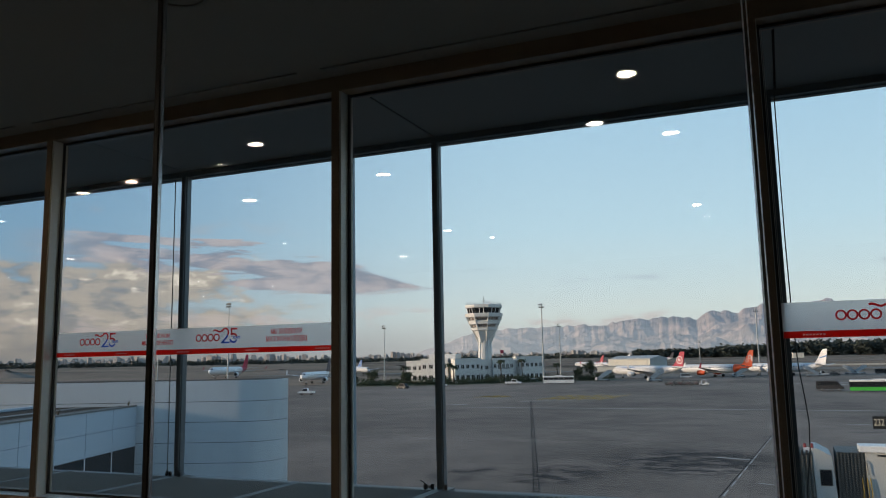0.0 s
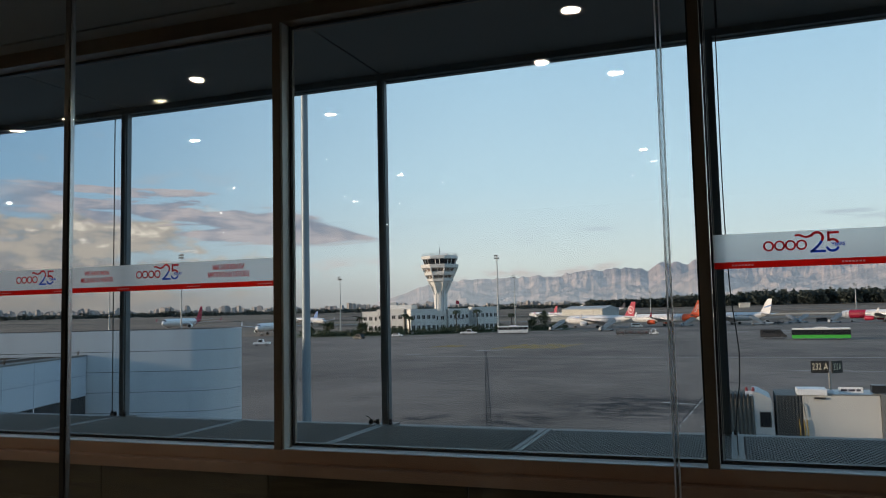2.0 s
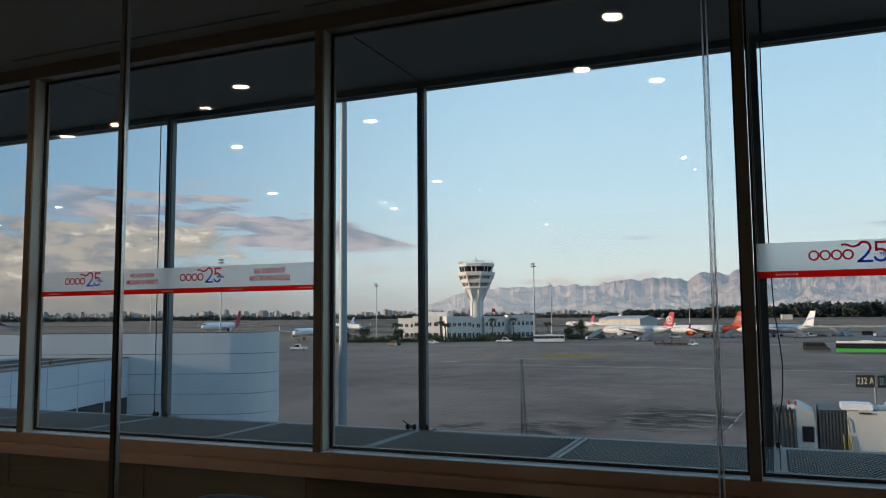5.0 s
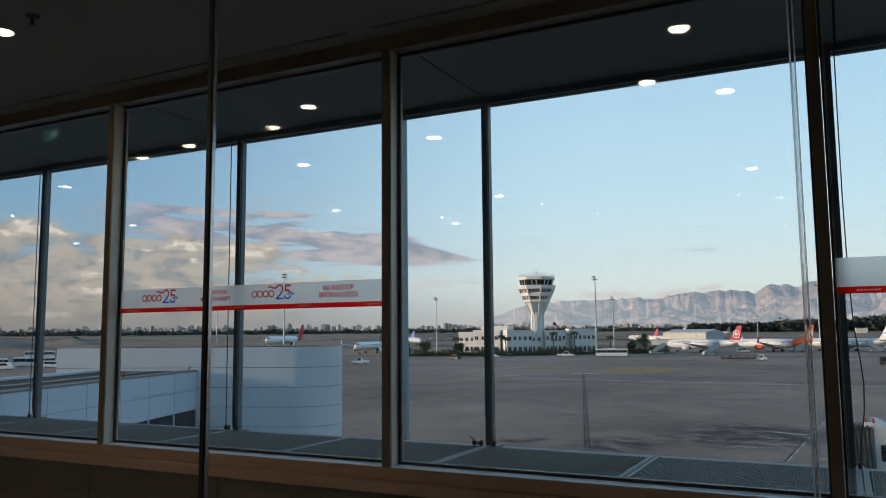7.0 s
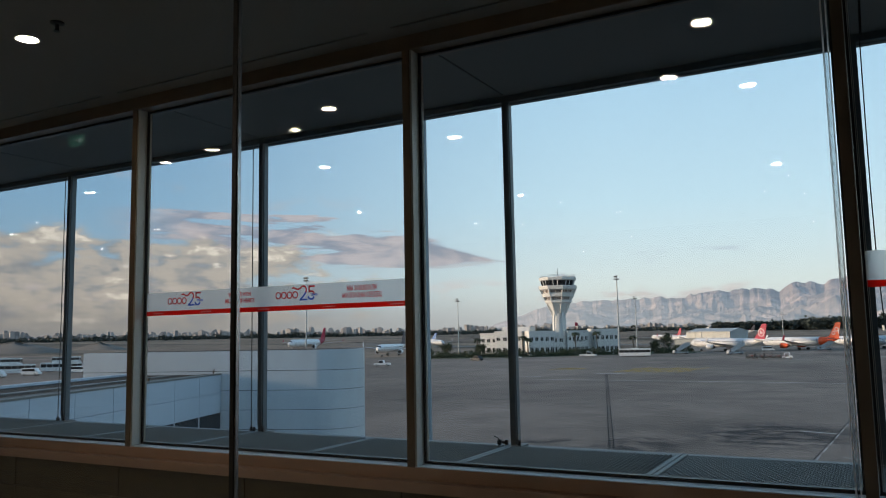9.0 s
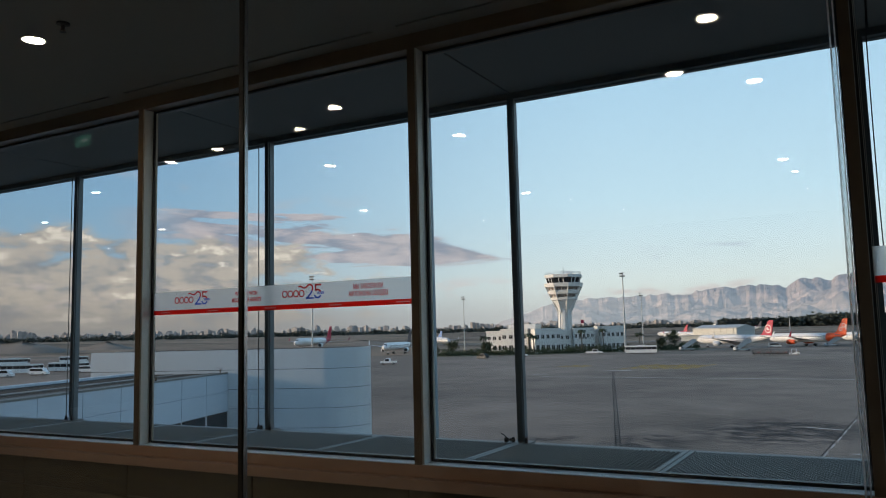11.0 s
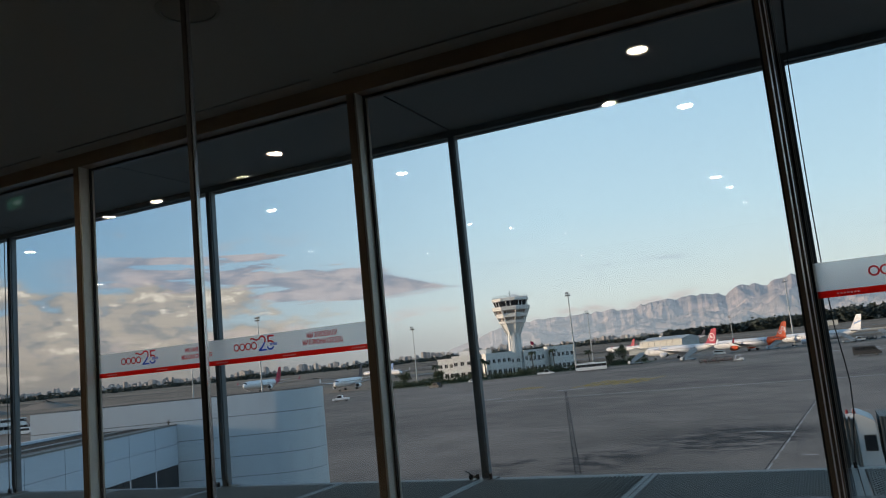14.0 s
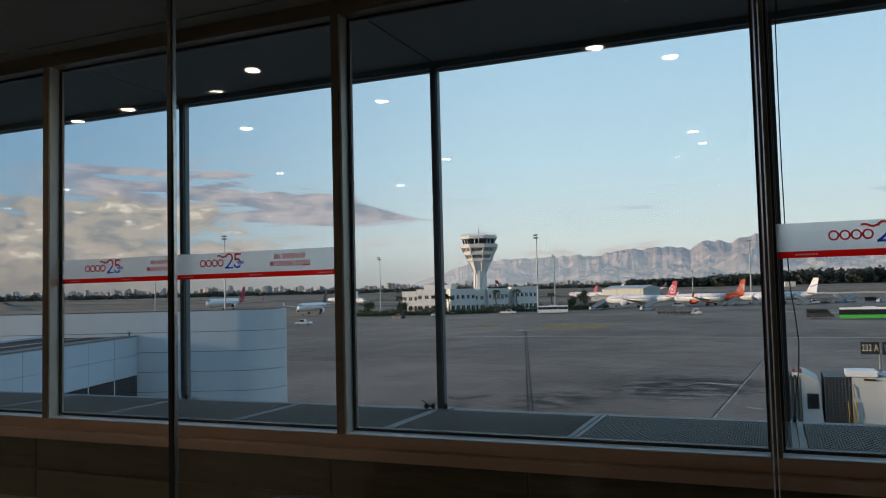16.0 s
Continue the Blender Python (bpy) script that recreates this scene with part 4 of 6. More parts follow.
# lead-in line of the stand, a dark double seam with rungs
lead = Solid()
a, b = Vector((-51.3, 172.0)), Vector((-12.8, 47.0))
way = (b - a).normalized()
side = Vector((-way.y, way.x))
for s in (-0.20, 0.20):
    lead.prism([tuple(p) for p in (a + side * (s - 0.035), a + side * (s + 0.035), b + side * (s + 0.035), b + side * (s - 0.035))][::-1], GROUND + 0.001, GROUND + 0.006)
n = int((b - a).length / 1.5)
for i in range(n):
    c = a + way * (i * 1.5)
    lead.prism([tuple(p) for p in (c - side * 0.24, c + side * 0.24, c + side * 0.24 + way * 0.35, c - side * 0.24 + way * 0.35)][::-1], GROUND + 0.001, GROUND + 0.006)
whole("lead_in_line", lead, "mark_dark", "dark laddered lead-in line on the apron", "road marking", "structure")
strip("stop_bar", (-53.8, 172.5), (-47.6, 174.6), 1.8, "mark_white", "worn pale stop bar on the apron")
strip("stand_line", (-3.9, 76.8), (-0.4, 75.4), 0.45, "mark_white", "worn white stand line")
for i in range(2, 14):
    y = 46.0 + 4.4 * i
    x = -1.6 + 0.060 * (y - 56.6)
    strip("edge_dash", (x, y), (x + 0.16, y + 2.7), 0.12, "mark_white", "worn dash of a stand edge line")
strip("edge_seam", (-1.95, 54.0), (1.35, 109.0), 0.10, "mark_dark", "dark seam beside the stand edge line")
strip("short_dash", (-65.4, 158.0), (-62.0, 159.2), 1.6, "mark_white", "short worn white dash")
strip("short_dash", (0.3, 61.3), (1.5, 60.7), 0.30, "mark_white", "short worn white dash")
for x0, y0, l in ((12, 290, 14), (16, 270, 16), (60, 320, 18), (82, 322, 16), (104, 326, 16), (-2, 283, 10)):
    strip("short_dash", (x0, y0), (x0 + l, y0 + 1.5), 4.0, "mark_white", "short worn white dash")
strip("taxi_line", (-60, 150), (120, 142), 0.9, "mark_white", "long thin pale line across the apron")
strip("taxi_line", (10, 118), (90, 108), 0.6, "mark_white", "long thin pale line across the apron")
for x0, n, y0, y1 in ((-52, 7, 180, 205), (-72, 3, 190, 202)):
    for i in range(n):
        strip("yellow_hatching", (x0 + 2.4 * i, y0 + 2 * (i % 2)), (x0 + 2.4 * i + 3.0, y1 - 3 * (i % 3)), 1.0, "mark_yellow", "faded yellow hatching on the apron")
    strip("yellow_hatching", (x0, y0 + 6), (x0 + 2.4 * n, y0 + 7), 2.4, "mark_yellow", "faded yellow hatching on the apron")
    strip("yellow_hatching", (x0, y1 - 8), (x0 + 2.4 * n, y1 - 7), 2.4, "mark_yellow", "faded yellow hatching on the apron")
rnd = random.Random(5)
for i in range(26):
    x, y = rnd.uniform(-55, 10), rnd.uniform(56, 150)
    l = rnd.uniform(2, 9)
    strip("tar_seam", (x, y), (x + l, y + rnd.uniform(-0.6, 0.9)), rnd.uniform(0.10, 0.24), "mark_dark", "dark tar-filled crack in the apron")

# planted island in front of the tower building
island = [tuple((spot(b, d) @ Vector((0, 0, 0)))[:2]) for b, d in ((-30.5, 324), (-26, 316), (-22, 319), (-18, 330), (-15, 340), (-11.2, 348), (-10.6, 366), (-14, 402), (-24, 400), (-31, 372))]
whole("planted_island", Solid().prism(island[:], GROUND - 0.2, GROUND + 0.12), "lawn", "dry green lawn island with a kerb", "lawn", "structure")


# ---- plants ----
def leaf_cloud(s, rnd, centre, size, count, leaf):
    """Many small leaves scattered through an uneven crown."""
    lumps = [(Vector((rnd.gauss(0, 0.42) * size[0], rnd.gauss(0, 0.42) * size[1], rnd.uniform(-0.7, 0.8) * size[2])), rnd.uniform(0.28, 0.55)) for _ in range(9)]
    for _ in range(count):
        c, r = rnd.choice(lumps)
        p = Vector(centre) + c + Vector((rnd.gauss(0, 0.5) * size[0] * r, rnd.gauss(0, 0.5) * size[1] * r, rnd.gauss(0, 0.5) * size[2] * r))
        u = Vector((rnd.uniform(-1, 1), rnd.uniform(-1, 1), rnd.uniform(-0.6, 0.6))).normalized()
        w = u.cross(Vector((rnd.uniform(-1, 1), rnd.uniform(-1, 1), rnd.uniform(-1, 1)))).normalized()
        l = leaf * rnd.uniform(0.6, 1.4)
        s.faces([p - u * l, p + w * l * 0.5, p + u * l, p - w * l * 0.5], [(0, 1, 2, 3)])


def palm(bearing, far, high, seed):
    rnd = random.Random(seed)
    t = thing("palm_tree", "tall palm with a shaggy crown by the tower building", "palm tree", spot(bearing, far), group="palms")
    part("trunk", Solid().pipe([(0.1 * math.sin(i), 0, high * i / 6) for i in range(7)], [0.32, 0.26, 0.24, 0.22, 0.22, 0.22, 0.26], 9), "trunk", t)
    s = Solid()
    for i in range(38):
        a, droop, l = rnd.uniform(0, 6.28), rnd.uniform(-0.5, 1.0), rnd.uniform(1.5, 2.4)
        c, n = math.cos(a), math.sin(a)
        pts = [(l * f, l * (0.5 * f * (1 - droop) - 0.75 * f * f)) for f in (0, 0.35, 0.7, 1.0)]
        for (r0, z0), (r1, z1) in zip(pts, pts[1:]):
            w = 0.24
            s.faces([(c * r0 - n * w, n * r0 + c * w, high + z0), (c * r0 + n * w, n * r0 - c * w, high + z0), (c * r1 + n * w, n * r1 - c * w, high + z1), (c * r1 - n * w, n * r1 + c * w, high + z1)], [(0, 1, 2, 3)])
    part("crown", s, "leaf", t)


for i, (b, d, h) in enumerate(((-26.1, 335, 7.5), (-22.85, 327, 8.2), (-22.5, 333, 7.2), (-19.1, 334, 9.2), (-17.6, 341, 9.4), (-15.1, 349, 7.4))):
    palm(b, d, h, 20 + i)


def tree(bearing, far, wide, high, seed, label):
    rnd = random.Random(seed)
    t = thing("tree", label, "tree", spot(bearing, far), group="trees by the apron")
    s = Solid().pipe([(0, 0, 0), (0.1, 0, high * 0.35), (0.0, 0.1, high * 0.7)], [0.28, 0.2, 0.08], 8)
    for i in range(5):
        a = 1.26 * i
        s.tube((0, 0, high * 0.3), (math.cos(a) * wide * 0.35, math.sin(a) * wide * 0.35, high * 0.6), 0.1, 0.04, 6)
    part("trunk", s, "trunk", t)
    c = Solid()
    leaf_cloud(c, rnd, (0, 0, high * 0.58), (wide * 0.40, wide * 0.40, high * 0.33), 900, 0.34)
    part("crown", c, "leaf", t)


tree(-12.75, 354, 9.0, 9.0, 3, "dark bushy tree at the end of the lawn")
tree(-13.7, 352, 6.0, 5.8, 4, "dark bushy tree at the end of the lawn")
tree(-28.3, 345, 7.5, 6.0, 5, "broad dark bush on the lawn")
tree(-26.0, 325, 6.5, 6.0, 6, "broad dark bush on the lawn")
tree(-29.6, 352, 4.5, 4.0, 7, "small dark bush on the lawn")
shrubs, rnd = Solid(), random.Random(11)
for i in range(430):
    b = rnd.uniform(-30.3, -11.2)
    d = np.interp(b, (-30.5, -26, -22, -18, -15, -11), (324, 316, 319, 330, 340, 349)) + 3 + rnd.uniform(0, 1) ** 1.6 * 24
    p = spot(b, d) @ Vector((0, 0, 0))
    h = rnd.choice((0.7, 0.9, 1.3, 1.8, 2.4))
    leaf_cloud(shrubs, rnd, (p.x, p.y, GROUND + h * 0.7), (h * 1.1, h * 1.1, h * 0.55), 60, 0.30)
whole("shrubs", shrubs, "leaf", "mixed dark green shrubs along the lawn", "shrubs", "stuff")

woods, rnd = Solid(), random.Random(12)
for i in range(1150):
    b = rnd.uniform(-9.5, 30)
    d = rnd.uniform(1150, 1330)
    if b < -6.0 and rnd.random() < 0.25:
        continue
    p = spot(b, d, GROUND + 8) @ Vector((0, 0, 0))
    h = rnd.uniform(11, 17) * (1.0 if b > -4 else 0.8) * (1.25 if b > 0.5 else 1.0)
    leaf_cloud(woods, rnd, (p.x, p.y, p.z + h * 0.47), (6.5, 6.5, h * 0.42), 90, 2.5)
    woods.box((p.x - 0.4, p.y - 0.4, p.z - 6), (p.x + 0.4, p.y + 0.4, p.z + h * 0.4))
for i in range(1300):
    b = rnd.uniform(-75, -10)
    d = rnd.uniform(1300, 1700)
    p = spot(b, d, GROUND + 9) @ Vector((0, 0, 0))
    h = rnd.uniform(4, 8) if rnd.random() < 0.8 else rnd.uniform(8, 13)
    leaf_cloud(woods, rnd, (p.x, p.y, p.z + h * 0.45), (7.0, 7.0, h * 0.36), 26, 2.6)
whole("far_woods", woods, "far_leaf", "dark pine woods along the far side of the airfield", "woods", "stuff")

city, rnd = Solid(), random.Random(13)
for i in range(2400):
    b = rnd.uniform(-78, -13) if i < 2000 else rnd.uniform(-17, -8.0)
    d = rnd.uniform(2050, 2800)
    p = spot(b, d, GROUND + 10) @ Vector((0, 0, 0))
    # the town comes in clusters of tall and low blocks
    cluster = 0.72 + 0.55 * noise.noise(Vector((b * 0.55, 2.0, 0.0))) + 0.25 * noise.noise(Vector((b * 2.3, 5.0, 0.0)))
    w, dp = rnd.uniform(5, 11), rnd.uniform(7, 11)
    h = max(4.0, rnd.choice((8, 11, 14, 17, 21, 25, 29)) * cluster * (0.78 if b > -20 else 1.0))
    turn = Matrix.Translation(p) @ Matrix.Rotation(rnd.uniform(0, 1.5), 4, "Z")
    city.box((-w / 2, -dp / 2, -8), (w / 2, dp / 2, h), turn)
    if rnd.random() < 0.5:
        city.box((-w / 6, -dp / 6, h), (w / 8, dp / 6, h + 2.2), turn)
    for j in range(int(h / 3.2)):
        if rnd.random() < 0.6:
            city.box((-w / 2 - 0.4, -dp / 2 - 0.5, j * 3.2 + 1.0), (w / 2 + 0.4, -dp / 2, j * 3.2 + 1.5), turn)
whole("far_city", city, "city", "apartment blocks of the distant town, wall colours paled for haze", "city", "stuff")

for b, d, w, h in ((-52.0, 830, 42, 9), (-57.0, 800, 70, 11), (-34.8, 760, 45, 5), (-26.5, 900, 60, 6)):
    heap, n = Solid(), 22
    rg = []
    for k in range(5):
        f = k / 4
        rg.append([(w * (1 - f) ** 0.8 * math.cos(a) * (1 + 0.16 * math.sin(3 * a + k)), w * 0.6 * (1 - f) ** 0.8 * math.sin(a) * (1 + 0.2 * math.cos(2 * a)), h * f * (1 + 0.12 * math.sin(5 * a + 2 * k)) - 1) for a in (-2 * math.pi * j / n for j in range(n))])
    rg[-1] = [(p[0] + 0.5 * math.cos(j), p[1] + 0.5 * math.sin(j), p[2]) for j, p in enumerate(rg[-1])]
    whole("earth_heap", heap.rings(rg), "earth", "low heap of bare earth on the airfield", "earth heap", smooth=True, place=spot(b, d, GROUND), group="earth heaps")

# ---- mountains ----
RIDGE = ((-40, 0.0), (-26, 0.006), (-23, 0.0215), (-21.8, 0.0288), (-20, 0.034), (-18.9, 0.0385), (-17.3, 0.040), (-15.8, 0.039), (-13.8, 0.0378), (-13.2, 0.0403), (-12.5, 0.0378), (-11.35, 0.040), (-10.4, 0.0435), (-9.57, 0.0471), (-8.56, 0.0431), (-7.64, 0.0465), (-6.57, 0.0471), (-5.36, 0.0416), (-4.63, 0.0517), (-4.11, 0.0532), (-3.61, 0.0509), (-3.04, 0.0485), (-2.26, 0.0524), (-1.58, 0.0563), (-0.27, 0.0572), (1.6, 0.055), (3.3, 0.060), (5.0, 0.054), (6.6, 0.059), (8.5, 0.056), (14, 0.062), (24, 0.050), (40, 0.03))
hills = Solid()
cols, rows = 900, 90
for i in range(cols + 1):
    b = -30 + 50 * i / cols
    top = np.interp(b, [r[0] for r in RIDGE], [r[1] for r in RIDGE])
    top *= 0.985 + 0.045 * noise.fractal(Vector((b * 1.6, 3.0, 0.0)), 1.0, 2.0, 5) + 0.03 * (0.5 - abs(noise.noise(Vector((b * 0.9, 21.0, 0.0)))))
    middle = 0.60 + 0.42 * noise.noise(Vector((b * 0.23, 8.0, 0.0)))
    front = 0.30 + 0.26 * noise.noise(Vector((b * 0.31, 15.0, 0.0)))
    for j in range(rows + 1):
        f = j / rows
        p = spot(b, 2900 + 1500 * f, 0) @ Vector((0, 0, 0))
        rib = max(1 - abs(f - 0.80) / 0.34, middle * (1 - abs(f - 0.50) / 0.30), front * (1 - abs(f - 0.24) / 0.24), 0.0)
        bend = 190 * noise.noise(Vector((p.x * 0.0022, p.y * 0.0022, 11.0)))
        cut, gain, size = 0.0, 1.0, 0.0040
        for step in range(5):
            u, v = 0.82 * (p.x + bend) + 0.57 * (p.y - bend), 0.82 * (p.y - bend) - 0.57 * (p.x + bend)
            cut += gain * abs(noise.noise(Vector((u * size, v * size * 0.9, 1.0 + 3 * step))))
            gain, size = gain * 0.50, size * 2.1
        z = rib * (1.10 - 0.86 * cut * (1.20 - rib)) * top * 4100
        hills.v.append((p.x, p.y, GROUND + 6 + max(0.0, z)))
for i in range(cols):
    for j in range(rows):
        a = i * (rows + 1) + j
        hills.f.append((a, a + rows + 1, a + rows + 2, a + 1))
whole("mountain_range", hills, "mountain", "pinkish limestone mountain range on the horizon with haze as a glow", "mountains", "structure")

# ---- control tower and its building ----
def octagon(r, z, n=8, off=22.5):
    return [(r * math.cos(a), r * math.sin(a), z) for a in (radians(off) - 2 * math.pi * j / n for j in range(n))]


def ring_of(profile, n=8, off=22.5):
    return Solid().rings([octagon(r, z, n, off) for r, z in profile])


tower = thing("control_tower", "white concrete airport control tower with a flared glazed head", "control tower", spot(-20.22, 347, GROUND, 12))
part("shaft", ring_of([(2.85, 0), (2.75, 18.2)]), "render_white", tower)
for i in range(8):
    a = radians(45 * i)
    part("pilaster", Solid().box((2.30, -0.45, 0), (2.95, 0.45, 18.6), Matrix.Rotation(a, 4, "Z")), "render_white", tower)
part("flared_cone", ring_of([(2.75, 18.2), (5.0, 22.2), (5.9, 22.5), (6.1, 23.4), (5.2, 23.7)]), "render_white", tower)
for name, r0, z0, r1, z1 in (("lower_windows", 5.25, 23.7, 5.5, 24.9), ("middle_windows", 6.55, 26.8, 6.8, 27.9)):
    band = part(name, ring_of([(r0, z0), (r1, z1)]), "tower_blinds", tower, "window band with brown blinds")
    for i in range(32):
        a = radians(22.5 + 11.25 * i)
        edge = math.cos(radians(22.5)) / math.cos((radians(11.25 * i) + radians(22.5)) % radians(45) - radians(22.5))
        c, n = math.cos(a) * edge, math.sin(a) * edge
        part("window_post", Solid().pipe([(r0 * 1.012 * c, r0 * 1.012 * n, z0), (r1 * 1.012 * c, r1 * 1.012 * n, z1)], 0.14, 4), "render_white", band)
part("middle_ring", ring_of([(5.5, 24.9), (6.9, 25.1), (7.2, 26.4), (6.5, 26.8)]), "render_white", tower)
part("gallery", ring_of([(6.8, 27.9), (8.3, 28.2), (8.65, 29.75), (7.0, 29.75)]), "render_white", tower)
cab = part("cab_glass", ring_of([(7.0, 29.75), (7.7, 32.0)]), "dark_glass", tower, "dark outward-leaning cab windows")
for i in range(24):
    a = radians(22.5 + 15 * i)
    edge = math.cos(radians(22.5)) / math.cos((radians(15 * i) + radians(22.5)) % radians(45) - radians(22.5))
    c, s = math.cos(a), math.sin(a)
    part("cab_mullion", Solid().pipe([(7.08 * edge * c, 7.08 * edge * s, 29.75), (7.76 * edge * c, 7.76 * edge * s, 32.0)], 0.16, 4), "render_white", cab)
part("roof", ring_of([(7.7, 32.0), (8.3, 32.2), (8.35, 33.4), (7.9, 33.5)]), "render_white", tower)
for z in (33.9, 34.4):
    part("roof_rail", Solid().pipe([(7.7 * math.cos(a), 7.7 * math.sin(a), z) for a in (2 * math.pi * j / 16 for j in range(17))], 0.06, 5), "lamp_post", tower)
for i in range(16):
    a = 2 * math.pi * i / 16
    part("rail_post", Solid().tube((7.7 * math.cos(a), 7.7 * math.sin(a), 33.4), (7.7 * math.cos(a), 7.7 * math.sin(a), 34.4), 0.06, sides=5), "lamp_post", tower)
mast = part("antenna", Solid().tube((0, 0, 33.1), (0, 0, 37.6), 0.22, 0.10), "lamp_post", tower)
part("antenna_arm", Solid().tube((-0.9, 0, 35.6), (0.9, 0, 35.6), 0.07).tube((-0.5, 0.2, 36.4), (0.5, -0.2, 36.4), 0.06), "lamp_post", mast)
for i in range(8):
    a = radians(22.5 + 45 * i)
    blade = [(2.6, 16.8), (2.7, 19.0), (5.2, 23.8), (7.4, 28.4), (8.2, 28.4), (8.0, 27.6), (5.75, 23.0), (3.0, 16.8)]
    part("fin", Solid().slab([(r, z) for r, z in blade[::-1]], -0.22, 0.22), "render_white", tower, at=Matrix.Rotation(a, 4, "Z"))
part("radio_dish", Solid().lathe([(0.1, 33.3), (0.5, 33.6), (0.8, 34.2)], 12, (3.5, -2.0)), "white_paint", tower)


def block(parent, x0, x1, y0, y1, high, rows, cols, name="block", doors=False):
    b = part(name, Solid().box((x0, y0, 0), (x1, y1, high)), "render_white", parent)
    part("parapet", Solid().box((x0 - 0.18, y0 - 0.18, high - 0.1), (x1 + 0.18, y1 + 0.18, high + 0.45)), "render_white", b)
    part("band", Solid().box((x0 - 0.08, y0 - 0.08, high * 0.47), (x1 + 0.08, y0 + 0.2, high * 0.51)), "render_white", b)
    step = (x1 - x0) / cols
    for r in range(rows):
        z = 1.4 if r == 0 else high * 0.62
        hh = 2.0 if r == 0 else 1.55
        for c in range(cols):
            xc = x0 + step * (c + 0.5)
            ww = step * (0.27 if r else 0.30)
            part("window", Solid().box((xc - ww, y0 - 0.03, z), (xc + ww, y0 - 0.012, z + hh)), "dark_glass", b, "dark blue window")
            part("window_bar", Solid().box((xc - 0.06, y0 - 0.06, z), (xc + 0.06, y0 - 0.01, z + hh)), "render_white", b)
        for c in range(2):
            yc = y0 + (y1 - y0) * (0.3 + 0.4 * c)
            part("end_window", Solid().box((x0 - 0.03, yc - 0.6, z), (x0 - 0.012, yc + 0.6, z + hh)), "dark_glass", b, "dark blue window")
    return b


office = thing("tower_building", "white two-storey tower building in stepped flat-roofed blocks", "building", spot(-22.4, 336, GROUND, 36))
block(office, 0.0, 11.2, 0.0, 11.0, 10.0, 2, 5)
block(office, 11.2, 16.6, 4.6, 12.0, 9.0, 2, 2)
block(office, 16.6, 17.8, 6.5, 12.0, 8.6, 0, 1)
block(office, 17.8, 27.0, 3.4, 12.5, 9.9, 2, 5)
block(office, 27.0, 30.0, 8.0, 12.5, 8.8, 0, 1)
block(office, 30.0, 40.0, 2.4, 13.0, 10.4, 2, 5)
part("sign_board", Solid().box((20.0, 3.4, 5.6), (25.5, 3.52, 6.2)), "plane_dark", office, "dark unreadable name board")
part("flag", Solid().box((22.0, 6.0, 10.7), (22.1, 6.1, 14.0)).slab([(22.1, 12.4), (23.4, 12.2), (23.5, 13.6), (22.1, 13.9)], 6.0, 6.06), "plane_red", office, "red flag on a short pole")
side_house = thing("side_building", "cream two-storey side building with flat roofs", "building", spot(-25.9, 352, GROUND, 4))
block(side_house, 0.0, 10.5, 0.0, 9.0, 9.4, 2, 4)
block(side_house, 7.8, 20.0, -2.2, 8.0, 10.2, 2, 4)
part("upper_block", Solid().box((10.0, 1.5, 10.2), (22.5, 9.0, 12.4)), "render_white", side_house)
part("roof_unit", Solid().box((12.0, 3.0, 12.4), (15.0, 5.5, 13.6)), "shed_roof", side_house)
back_house = thing("back_building", "long low building behind the tower block", "building", spot(-24.5, 400, GROUND, 14))
part("wall", Solid().box((0, 0, 0), (44, 9, 8.2)), "render_white", back_house)
part("roof", Solid().slab([(-0.6, 8.2), (44.6, 8.2), (44.6, 8.8), (-0.6, 8.8)], -0.6, 9.6), "shed_roof", back_house)

shed = thing("hangar", "wide low hangar with cream side and shallow grey roof", "hangar", spot(-8.65, 600, GROUND, -20))
part("long_wall", Solid().box((-35, 0, 0), (0, 0.4, 8.4)), "shed", shed)
part("end_wall", Solid().faces([(0, 0, 0), (0, 26, 0), (0, 26, 8.2), (0, 13, 10.4), (0, 0, 8.2), (-0.4, 0, 0), (-0.4, 26, 0), (-0.4, 26, 8.2), (-0.4, 13, 10.4), (-0.4, 0, 8.2)], [(0, 1, 2, 3, 4), (9, 8, 7, 6, 5)]), "shed_roof", shed)
part("roof", Solid().faces([(-34.5, -0.6, 8.1), (0.5, -0.6, 8.1), (0.5, 13, 10.6), (-34.5, 13, 10.6), (0.5, 26.6, 8.1), (-34.5, 26.6, 8.1), (-34.5, -0.6, 7.8), (0.5, -0.6, 7.8), (0.5, 26.6, 7.8), (-34.5, 26.6, 7.8)], [(0, 1, 2, 3), (3, 2, 4, 5), (6, 7, 1, 0), (8, 9, 5, 4), (7, 8, 4, 2, 1), (9, 6, 0, 3, 5), (9, 8, 7, 6)]), "shed_roof", shed)
for i in range(7):
    part("buttress", Solid().box((-33 + 5 * i, -0.25, 0), (-32.4 + 5 * i, 0, 8.0)), "shed", shed)
hut = thing("field_hut", "small white hut in front of the woods", "hut", spot(0.9, 1040, GROUND + 3, 10))
part("wall", Solid().box((-6, 0, 0), (6, 8, 7.5)), "shed", hut)
part("roof", Solid().box((-6.5, -0.5, 7.5), (6.5, 8.5, 8.1)), "shed_roof", hut)
wall = thing("boundary_wall", "long pale boundary wall across the field", "wall", spot(2.0, 700, GROUND, 2))
part("wall_run", Solid().box((-50, 0, 0), (160, 0.4, 1.4)), "kerb", wall)
low_shed = thing("low_store", "row of low pale stores at the hangar", "store", spot(-12.3, 560, GROUND, 8))
part("wall", Solid().box((0, 0, 0), (36, 6, 3.4)), "shed", low_shed)
part("roof", Solid().box((-0.4, -0.4, 3.4), (36.4, 6.4, 3.9)), "shed_roof", low_shed)


